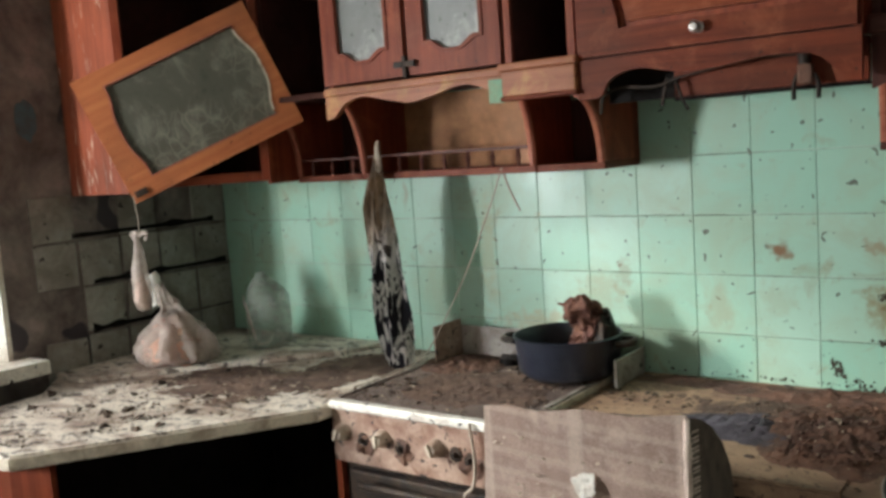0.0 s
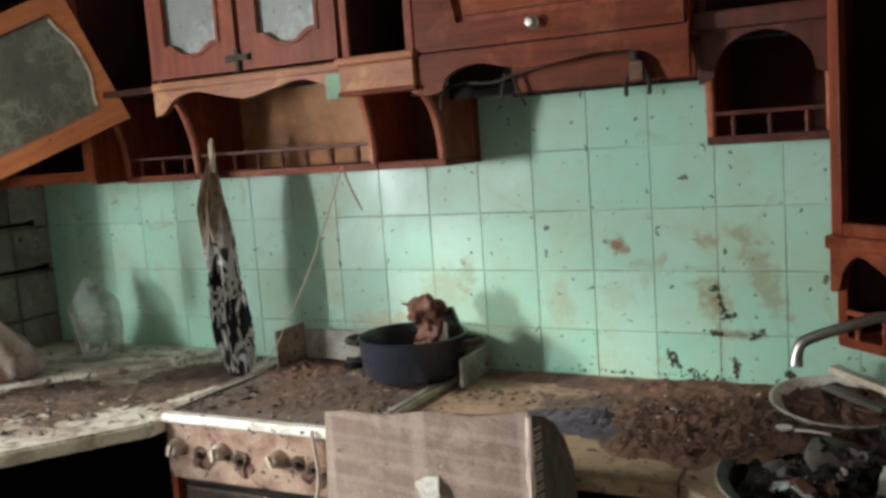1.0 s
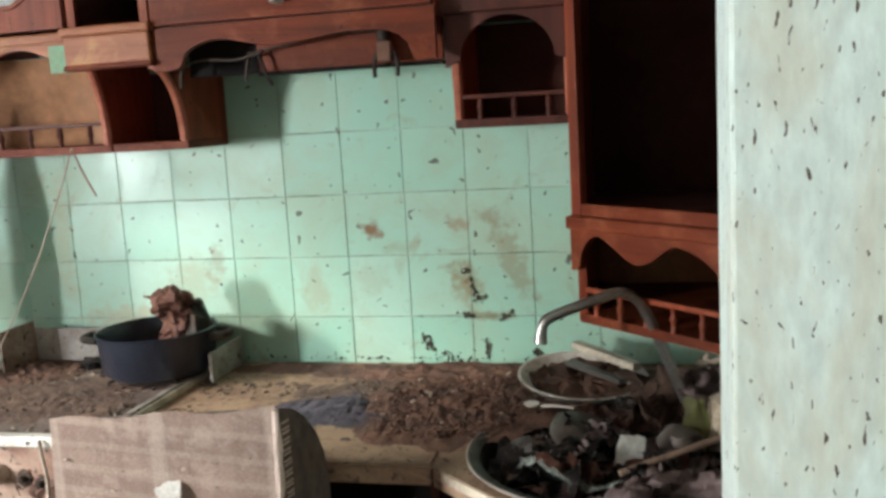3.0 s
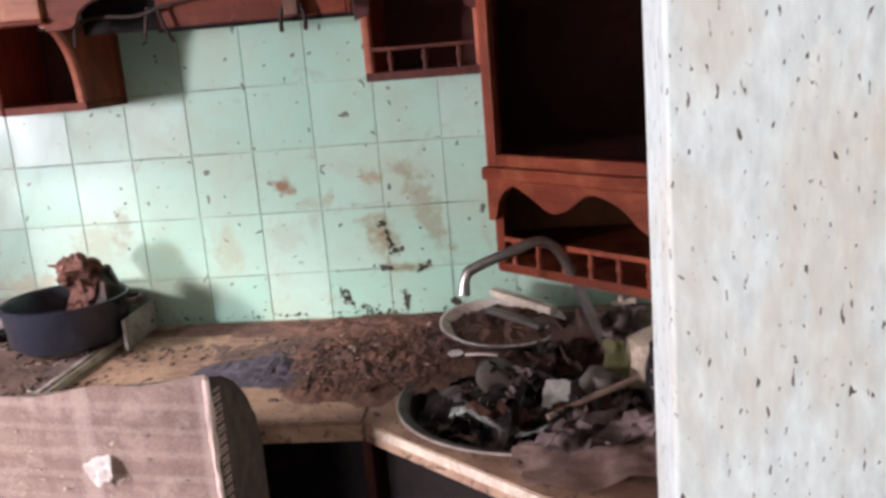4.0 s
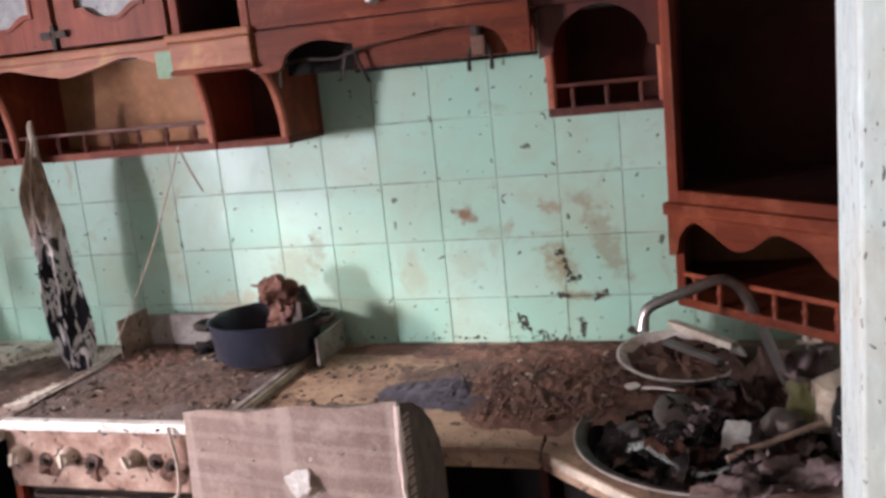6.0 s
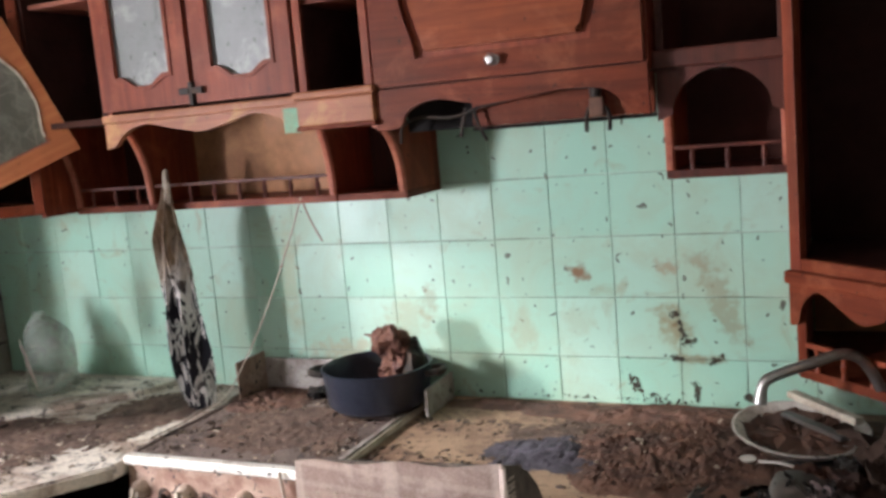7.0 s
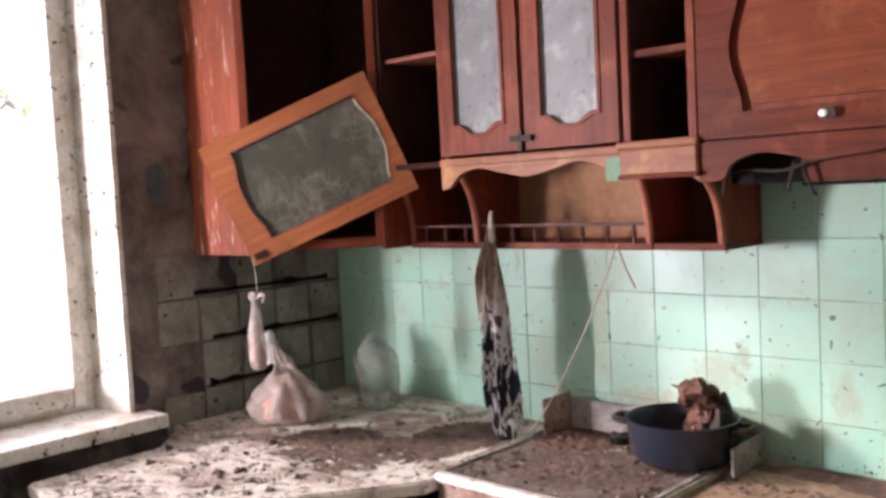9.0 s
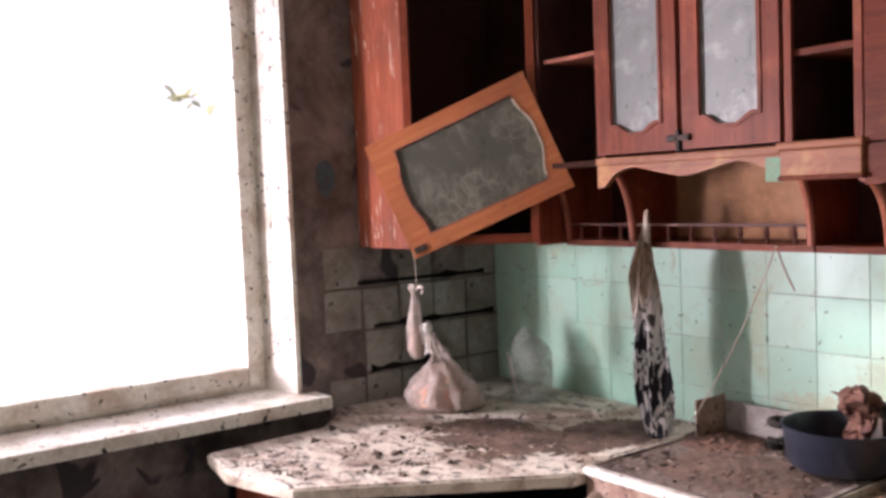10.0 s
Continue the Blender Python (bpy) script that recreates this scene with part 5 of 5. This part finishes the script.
bl = lathe([(p.x, p.y) for p in curve_pts([(0, 0.0, 0), (0.03, 0.005, 0), (0.038, 0.04, 0), (0.036, 0.09, 0), (0.042, 0.125, 0), (0.052, 0.15, 0), (0.05, 0.172, 0), (0.036, 0.188, 0), (0.014, 0.196, 0), (0, 0.194, 0)], 4)], 48)
part("body", crumple(crumple(crumple(bl, 0.024, 22, 2), 0.012, 60), 0.006, 140), BROWNLUMP, lump, "", True)
for pth in ([(-0.03, 0, 0.17), (-0.055, -0.01, 0.182), (-0.078, -0.01, 0.186)], [(0.0, 0, 0.18), (-0.012, -0.01, 0.205), (-0.004, -0.01, 0.214)], [(0.02, 0, 0.17), (0.034, 0.0, 0.19), (0.042, 0.0, 0.196)]):
    part("twig", tube(curve_pts(pth, 4), [0.006] * 5 + [0.005, 0.004, 0.003, 0.002], 6), DEBRIS, lump, "", True)
dk = crumple(lathe([(0, 0), (0.04, 0.004), (0.044, 0.09), (0.04, 0.13), (0.026, 0.155), (0, 0.162)], 24), 0.024, 34, 7)
lump.scale = (0.92, 0.92, 0.9)
part("dark_side", dk, BLACKMETAL, lump, "darker right-hand side", True, pose(0.045, 0.02, 0))
tagged(part("burnt_scrap", crumple(lathe([(0, 0), (0.03, 0.004), (0.035, 0.02), (0, 0.03)], 14), 0.014, 40), BLACKPLASTIC, at=pose(-0.66, -0.1, 0.884)), "black burnt scrap beside the pot", "litter")

# bag, bottle and hanging bag in the corner
bag = thing("plastic_bag", (-1.66, -0.47, COUNTER + 0.016), 20, "milky knotted plastic bag with pinkish contents", "bag")
prof = [(0, 0.0), (0.1, 0.002), (0.122, 0.025), (0.12, 0.06), (0.095, 0.105), (0.06, 0.14), (0.034, 0.165), (0.022, 0.185), (0.026, 0.2), (0.02, 0.23), (0.012, 0.255), (0, 0.258)]
prof = [(p.x, p.y) for p in curve_pts([(r, z, 0) for r, z in prof], 3)]
bl = lathe(prof, 60)
for v in bl.verts:
    a = math.atan2(v.co.y, v.co.x)
    k = 1 + (0.08 * math.sin(a * 9 + v.co.z * 14) + 0.07 * math.sin(a * 4 + 1)) * min(1, v.co.z / 0.04)
    v.co.x, v.co.y = v.co.x * k, v.co.y * k * 0.85
    if v.co.z > 0.15:
        v.co.x -= (v.co.z - 0.15) * 0.35
part("film", crumple(crumple(bl, 0.016, 17, 3), 0.007, 50, 1), BAGFILM, bag, "", True)
part("contents", crumple(lathe([(0, 0.004), (0.09, 0.006), (0.107, 0.03), (0.1, 0.07), (0.072, 0.11), (0.04, 0.145), (0, 0.158)], 32), 0.012, 24, 4), PINKSTUFF, bag, "pinkish contents", True)
part("knot_end", crumple(lathe([(0, 0.17), (0.018, 0.175), (0.014, 0.2), (0.022, 0.235), (0.026, 0.262), (0.014, 0.272), (0, 0.27)], 16), 0.01, 40, 9), WHITESCRAP, bag, "white twisted knot", True, pose(-0.03, 0, 0.012, 0, -8, 0))
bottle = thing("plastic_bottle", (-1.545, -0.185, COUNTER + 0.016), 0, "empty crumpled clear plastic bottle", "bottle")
bl = lathe([(0, 0.003), (0.055, 0.0), (0.062, 0.012), (0.062, 0.05), (0.059, 0.06), (0.062, 0.07), (0.063, 0.14), (0.06, 0.168), (0.052, 0.192), (0.04, 0.212), (0.026, 0.228), (0.017, 0.236), (0.0145, 0.246), (0.0145, 0.252)], 30)
for v in bl.verts:
    v.co.x -= 0.02 * max(0.0, v.co.z - 0.17) / 0.08
bottle.scale = (1.16, 1.16, 0.98)
part("body", crumple(bl, 0.005, 18, 6), CLEARFILM, bottle, "", True)
# milky strip laid on the bottle to stand for its diagonal highlight
part("crease", crumple(tube([(-0.03 + 0.045 * k / 12, -0.063, 0.185 - 0.165 * k / 12) for k in range(13)], [0.001 + 0.004 * math.sin(math.pi * k / 12) for k in range(13)], 8), 0.006, 30), BAGFILM, bottle, "pale strip standing for the bottle's highlight", True)
hb = thing("hanging_bag", (-1.585, -0.625, 1.09), 0, "twisted pale plastic bag tied to a cabinet door", "bag")
part("string", tube(curve_pts([(0.004, 0, 0.335), (0.014, 0.002, 0.28), (0.018, 0, 0.225)], 4), 0.002, 6), CORD, hb)
bl = lathe([(0, 0.0), (0.022, 0.004), (0.034, 0.03), (0.036, 0.07), (0.028, 0.12), (0.02, 0.17), (0.01, 0.205), (0.012, 0.222), (0, 0.226)], 18)
part("film", crumple(bl, 0.009, 30, 2), BAGFILM, hb, "", True)
part("contents", crumple(lathe([(0, 0.006), (0.016, 0.01), (0.026, 0.035), (0.02, 0.08), (0, 0.1)], 14), 0.006, 40, 2), PINKSTUFF, hb, "", True)
for sgn in (-1, 1):
    lo = curve_pts([(0.014, 0, 0.215), (0.014 + sgn * 0.022, 0.002, 0.228), (0.014 + sgn * 0.045, 0, 0.222), (0.014 + sgn * 0.03, 0, 0.205)], 4)
    part("bow", tube(lo, [0.003 + 0.004 * math.sin(math.pi * i / (len(lo) - 1)) for i in range(len(lo))], 8), BAGFILM, hb, "", True)

hb.scale = (0.82, 0.82, 1)

# rubbish in and round the sink
bowl = thing("enamel_bowl", (0.572, -0.235, COUNTER + 0.016), 0, "tilted white enamel bowl with brown residue", "bowl")
bt = pose(0, 0, -0.008, 5, 3, 0) @ Matrix.Diagonal((1, 1, 0.75, 1))
part("shell", lathe([(0, 0.0), (0.07, 0.0), (0.1, 0.015), (0.13, 0.046), (0.134, 0.047), (0.134, 0.05), (0.129, 0.05), (0.098, 0.022), (0.07, 0.006), (0, 0.006)], 40), ENAMEL, bowl, "", True, bt)
part("residue", crumple(lathe([(0, 0.026), (0.03, 0.026), (0.06, 0.024), (0.085, 0.026), (0.11, 0.034)], 40), 0.03, 55), DEBRIS, bowl, "", True, bt)
tagged(part("white_slat", crumple(box(-0.09, 0.09, -0.012, 0.012, 0, 0.016, 0.003), 0.003, 20), EDGING, at=pose(0.615, -0.145, COUNTER + 0.052, 0, 6, -40)), "white painted slat lying across a bowl", "slat")
tagged(part("white_slat", crumple(box(-0.08, 0.08, -0.012, 0.012, 0, 0.01, 0.003), 0.003, 20), GREYPLASTIC, at=pose(0.6, -0.24, COUNTER + 0.046, 0, 4, -42)), "dirty grey slat inside an enamel bowl", "slat")
spoon = thing("spoon", (0.525, -0.395, COUNTER + 0.02), -12, "whitish spoon lying in the litter", "spoon")
part("bowl", crumple(lathe([(0, 0), (0.012, 0.001), (0.016, 0.006), (0.012, 0.007), (0, 0.004)], 14), 0.001, 50), WHITESCRAP, spoon, "", True, pose(-0.04, 0, 0.004))
part("handle", tube(curve_pts([(-0.02, 0, 0.006), (0.02, -0.004, 0.01), (0.065, -0.01, 0.008)], 4), 0.003, 6), WHITESCRAP, spoon, "", True)

rubbish_z = COUNTER - 0.03
sx, sy = sink_c
fill = bmesh.new()
g = []
N = 40
for j in range(N + 1):
    row = []
    for i in range(N + 1):
        u, v = 2 * i / N - 1, 2 * j / N - 1
        q = u * math.sqrt(max(0, 1 - v * v / 2)), v * math.sqrt(max(0, 1 - u * u / 2))
        x, y = sx + 0.208 * q[0], sy + 0.208 * q[1]
        row.append(fill.verts.new((x, y, rubbish_z - 0.03 + 0.05 * abs(noise.noise(Vector((x * 14, y * 14, 1)))) + 0.04 * abs(noise.noise(Vector((x * 34, y * 34, 5)))) + 0.02 * q[1])))
    g.append(row)
for a, b in zip(g, g[1:]):
    for i in range(N):
        fill.faces.new((a[i], a[i + 1], b[i + 1], b[i]))
stuff("sink_rubbish", fill, BLACKPLASTIC, "black wet rubbish filling the sink", "rubbish")
ring_pick = lambda r: (lambda a, d: (sx + d * math.cos(a), sy + d * math.sin(a), rubbish_z + 0.01))(r.uniform(0, 6.28), 0.19 * math.sqrt(r.random()))
stuff("litter", heap(ring_pick, 160, 9, 0.03), DEBRIS, "brown shreds among the sink rubbish", "rubbish")
stuff("litter", heap(ring_pick, 90, 10, 0.03), BLACKPLASTIC, "black shreds among the sink rubbish", "rubbish")
stuff("litter", heap(ring_pick, 26, 12, 0.02), LITTER_PALE, "pale shreds among the sink rubbish", "rubbish")


def crumpled_sheet(name, at, w, h, mat, label, category, turn=(0, 0, 0), amp=0.02, scale=14, seed=1.0, n=18):
    bm = bmesh.new()
    g = [[bm.verts.new((w * (i / n - 0.5), h * (j / n - 0.5), 0)) for i in range(n + 1)] for j in range(n + 1)]
    for a, b in zip(g, g[1:]):
        for i in range(n):
            bm.faces.new((a[i], a[i + 1], b[i + 1], b[i]))
    crumple(bm, amp, scale, seed)
    crumple(bm, amp * 0.35, scale * 3.5, seed)
    bmesh.ops.solidify(bm, geom=bm.faces[:], thickness=0.002)
    ob = part(name, bm, mat, None, "", True, pose(*at, *turn))
    return tagged(ob, label, category)


def scraps(seed, count, mat, label):
    """Crumpled sheets and shards thrown into the sink, joined."""
    r = random.Random(seed)
    bm = bmesh.new()
    for _ in range(count):
        a, d = r.uniform(0, 6.28), 0.17 * math.sqrt(r.random())
        w, h = r.uniform(0.03, 0.1), r.uniform(0.03, 0.07)
        m = pose(sx + d * math.cos(a), sy + d * math.sin(a), rubbish_z + r.uniform(0.01, 0.06), r.uniform(-55, 55), r.uniform(-40, 40), r.uniform(0, 360))
        k, off = 7, r.uniform(0, 50)
        g = []
        for j in range(k + 1):
            row = []
            for i in range(k + 1):
                p = Vector((w * (i / k - 0.5) * (0.7 + 0.5 * noise.noise(Vector((j, off, 0)))), h * (j / k - 0.5), 0.022 * noise.noise(Vector((i * 0.5 + off, j * 0.5, 0)))))
                row.append(bm.verts.new(m @ p))
            g.append(row)
        for p, q in zip(g, g[1:]):
            for i in range(k):
                bm.faces.new((p[i], p[i + 1], q[i + 1], q[i]))
    bmesh.ops.solidify(bm, geom=bm.faces[:], thickness=0.0025)
    return stuff("scraps", bm, mat, label, "rubbish")


scraps(21, 16, BLACKPLASTIC, "crumpled black plastic scraps in the sink")
scraps(22, 9, GREYPLASTIC, "bent grey plastic shards in the sink")
scraps(23, 9, RAG, "mauve-brown rag scraps in the sink")
scraps(24, 5, BROWNLUMP, "rusty brown card scraps in the sink")
crumpled_sheet("black_bag", (0.53, -0.655, COUNTER + 0.008), 0.2, 0.15, BLACKPLASTIC, "black polythene bag crammed into the sink", "bag", (14, -6, -28), 0.045, 13, 2, 26)
crumpled_sheet("polythene_sheet", (0.575, -0.7, COUNTER + 0.022), 0.19, 0.018, CLEARFILM, "torn clear polythene edge over a black bag", "plastic sheet", (40, 6, -32), 0.02, 18, 9, 14)
crumpled_sheet("brown_bag", (0.76, -0.4, COUNTER + 0.045), 0.17, 0.13, FILMDIRT, "crumpled brown bag heaped round the tap", "bag", (25, 12, 20), 0.07, 14, 6, 24)
crumpled_sheet("brown_bag", (0.68, -0.42, COUNTER + 0.02), 0.16, 0.12, DEBRIS, "rotten brown bag behind the sink", "bag", (-14, 8, 70), 0.055, 16, 12, 24)
crumpled_sheet("grey_bag", (0.82, -0.42, COUNTER + 0.05), 0.12, 0.12, RAG, "crumpled mauve-grey bag beside the tap", "bag", (50, 0, 30), 0.05, 15, 3, 22)
lid = thing("grey_saucer", (0.61, -0.5, COUNTER - 0.004), 15, "scuffed grey plastic saucer lying on rubbish", "saucer")
part("disc", crumple(lathe([(0, 0.018), (0.06, 0.016), (0.075, 0.008), (0.078, 0.0), (0.072, 0.0), (0.058, 0.01), (0, 0.012)], 26), 0.006, 25, 3), GREYPLASTIC, lid, "", True, pose(0, 0, 0.01, 12, 10, 0))
crumpled_sheet("paper_scrap", (0.68, -0.645, COUNTER + 0.035), 0.045, 0.055, WHITESCRAP, "torn white paper scrap standing in rubbish", "paper", (60, 15, 10), 0.006, 30, 2, 8)
crumpled_sheet("paper_scrap", (0.752, -0.27, COUNTER + 0.03), 0.04, 0.07, WHITESCRAP, "white torn paper stuck beside the tap", "paper", (70, 20, -30), 0.008, 30, 5, 8)
tagged(part("wooden_stick", tube(curve_pts([(0.665, -0.7, COUNTER + 0.022), (0.74, -0.655, COUNTER + 0.035), (0.82, -0.61, COUNTER + 0.05)], 5), 0.0055, 8), DRYWOOD, None, "", True), "dirty brown wooden stick lying across the sink", "stick")
crumpled_sheet("rag", (0.735, -0.755, COUNTER + 0.02), 0.2, 0.1, RAG, "mauve-grey rag crumpled at the sink's edge", "rag", (0, 0, 20), 0.045, 17, 4, 26)
crumpled_sheet("cardboard_flap", (0.72, -0.66, COUNTER + 0.012), 0.13, 0.06, BROWNLUMP, "reddish-brown cardboard flap in the sink", "cardboard", (25, 0, 18), 0.012, 14, 3, 10)
crumpled_sheet("polythene_sheet", (0.745, -0.845, COUNTER + 0.014), 0.26, 0.16, PINKFILM, "pinkish dirty polythene sheet over the worktop edge", "plastic sheet", (-4, 0, 8), 0.014, 14, 6, 26)
crumpled_sheet("food_packet", (0.785, -0.545, COUNTER + 0.05), 0.05, 0.085, YELLOWPACK, "crumpled yellow-green packet standing in rubbish", "packet", (75, 10, 25), 0.014, 22, 3, 12)
pk = thing("grey_carton", (0.79, -0.53, COUNTER + 0.005), 0, "squashed grey carton standing in rubbish", "carton")
part("side", crumple(lathe([(0, 0), (0.032, 0.0), (0.038, 0.02), (0.03, 0.045), (0, 0.05)], 16), 0.012, 30, 8), GREYPLASTIC, pk, "", True, pose(-0.03, -0.03, -0.005))
br = thing("bread_lump", (0.855, -0.5, COUNTER), 0, "pale mouldy lump behind the sink", "food waste")
part("crust", crumple(lathe([(0, 0), (0.045, 0.0), (0.055, 0.03), (0.045, 0.085), (0, 0.105)], 20), 0.018, 22, 1), CREAMLUMP, br, "", True)
cn = thing("dark_jar", (0.87, -0.6, COUNTER), 0, "dark dirty jar beside the sink", "jar")
part("body", crumple(lathe([(0, 0), (0.036, 0.0), (0.038, 0.06), (0.03, 0.085), (0.03, 0.1), (0, 0.1)], 22), 0.004, 18), BLACKPLASTIC, cn, "", True)
# lamp clamp and loose wires under the flap-door cabinet
clamp = thing("metal_clamp", (0.203, -0.275, 1.55), 0, "old metal clamp with two prongs under the cabinet", "clamp")
part("body", box(-0.014, 0.016, -0.01, 0.01, 0.03, 0.07, 0.005), DEBRIS, clamp)
part("neck", lathe([(0, 0.07), (0.012, 0.07), (0.014, 0.09), (0.008, 0.105), (0, 0.106)], 14), BLACKMETAL, clamp, "", True, pose(0, 0, 0))
for px in (-0.022, 0.026):
    part("prong", tube(curve_pts([(px * 0.7, 0, 0.05), (px, 0, 0.03), (px, -0.004, 0.0)], 4), 0.0045, 8), BLACKMETAL, clamp, "", True)
wire = curve_pts([(0.19, -0.27, 1.64), (0.1, -0.272, 1.642), (0.0, -0.275, 1.628), (-0.06, -0.275, 1.62)], 6)
tagged(part("loose_wire", tube(wire, 0.0022, 8), BLACKMETAL, None, "", True), "black wire slung under the wall cabinet", "wire")
for k, pts in enumerate(([(-0.06, -0.275, 1.62), (-0.12, -0.275, 1.605), (-0.2, -0.275, 1.61), (-0.245, -0.272, 1.595), (-0.255, -0.27, 1.555)], [(-0.09, -0.272, 1.62), (-0.098, -0.272, 1.59), (-0.105, -0.27, 1.56)], [(-0.07, -0.272, 1.615), (-0.06, -0.272, 1.58), (-0.045, -0.27, 1.548)])):
    tagged(part("loose_wire", tube(curve_pts(pts, 5), 0.0038, 8), BLACKMETAL, None, "", True), "frayed black wire end under the cabinet", "wire")

# crumpled white scrap stuck on the chair's cover
crumpled_sheet("paper_scrap", (-0.035, -0.841, 0.893), 0.05, 0.036, WHITESCRAP, "crumpled white scrap stuck to the plaid cover", "paper", (88, -25, -8), 0.012, 30, 7, 12)


# dried clots of dirt stuck on the tiles: x, z, spread across, spread up, lean
def clots(r):
    x, z, a, b_, lean = r.choice(CLOTS)
    u, v = r.gauss(0, 0.5) * a, r.gauss(0, 0.5) * b_
    return x + u * math.cos(lean) - v * math.sin(lean), -0.001, z + u * math.sin(lean) + v * math.cos(lean)


CLOTS = [(0.289, 1.098, 0.008, 0.008, 0), (0.306, 1.06, 0.006, 0.03, 0.3), (0.324, 1.033, 0.016, 0.008, 0.4), (0.292, 0.99, 0.018, 0.006, -0.3), (0.383, 0.99, 0.02, 0.008, 0.5),
         (0.182, 0.93, 0.012, 0.03, 0.5), (0.19, 0.92, 0.01, 0.024, 0.5), (0.236, 0.892, 0.04, 0.012, -0.3), (0.333, 0.908, 0.007, 0.026, 0), (0.453, 0.899, 0.014, 0.006, -0.5), (0.1, 0.885, 0.3, 0.008, 0)]
clot_bm = heap(lambda r: (lambda p: (p[0], p[2], 0.0))(clots(r)), 420, 77, 0.0058)
for v in clot_bm.verts:
    v.co = Vector((v.co.x, -0.0012 - 0.6 * max(0.0, v.co.z), v.co.y))
stuff("dried_clots", clot_bm, grimy("dried_black_dirt", (0.03, 0.027, 0.02), (0.09, 0.07, 0.04), 0.9, 0.45, 40), "dark dried clots of dirt stuck on the tiles", "dirt")
dab = [(0.034 * math.cos(a) * (1 + 0.25 * noise.noise(Vector((3 * math.cos(a), 3 * math.sin(a), 2)))), 0.062 * math.sin(a) * (1 + 0.25 * noise.noise(Vector((2 * math.cos(a), 2 * math.sin(a), 7))))) for a in [radians(15 * k) for k in range(24)]]
part("paint_smudge", prism([(-0.723 + y, 1.672 + z) for y, z in dab], XL + 0.0005, XL + 0.0025, "x"), grimy("blue_green_paint", (0.05, 0.1, 0.12), (0.06, 0.05, 0.05), 0.8, 0.5, 22), wall_west, "blue-green smudge of old paint")


# ---- wall tiles, one by one ----
def tile_mesh(w, h, name):
    return mesh_of(name, box(-w / 2, w / 2, 0.0, 0.007, -h / 2, h / 2, 0.0012), TILE)


rng = random.Random(5)
full = tile_mesh(0.1486, 0.1476, "tile")
for ci in range(-13, 8):
    for rj in range(-2, 4):
        x0, x1 = max(XL + 0.002, ci * 0.15), min(XR - 0.002, (ci + 1) * 0.15)
        z0, z1 = max(COUNTER - 0.02, 1.14 + rj * 0.15), 1.14 + (rj + 1) * 0.15
        if x1 - x0 < 0.02:
            continue
        me = full if (x1 - x0 > 0.149 and z1 - z0 > 0.149) else tile_mesh(x1 - x0 - 0.002, z1 - z0 - 0.002, "tile_cut")
        t = new("tile", me)
        t.parent = wall_north
        t.matrix_basis = pose((x0 + x1) / 2, rng.uniform(-0.0008, 0.0006), (z0 + z1) / 2, rng.uniform(-0.25, 0.25), 0, rng.uniform(-0.25, 0.25))
grimed = mesh_of("grimed_tile", crumple(box(0, 0.008, -0.07, 0.07, -0.07, 0.07, 0.003), 0.002, 12), OLDTILE)
for ci in range(5):
    for rj in range(-2, 2):
        if (ci, rj) in ((1, 1), (4, -1), (3, 1)):
            continue
        t = new("tile", grimed)
        t.parent = wall_west
        t.matrix_basis = pose(XL + rng.uniform(-0.003, 0.001), -0.075 - ci * 0.15 + rng.uniform(-0.004, 0.004), 1.14 + (rj + 0.5) * 0.15 + rng.uniform(-0.005, 0.003), rng.uniform(-1.5, 1.5), 0, 0)

# gaps with black grout and ragged glue on the side wall
for z, y0, y1, seed in ((1.305, -0.62, -0.06, 1), (1.152, -0.56, -0.02, 4), (1.0, -0.58, -0.3, 7)):
    up, dn = [], []
    for i in range(41):
        y = y0 + (y1 - y0) * i / 40
        bulge = max(0.0, noise.noise(Vector((y * 11, seed, 0)))) * 0.035
        up.append((y, z + 0.007 + bulge))
        dn.append((y, z - 0.006 - 0.4 * bulge))
    tagged(part("missing_grout", prism(up + dn[::-1], XL + 0.0085, XL + 0.0105, "x"), BLACK, wall_west), "black gap between old tiles")
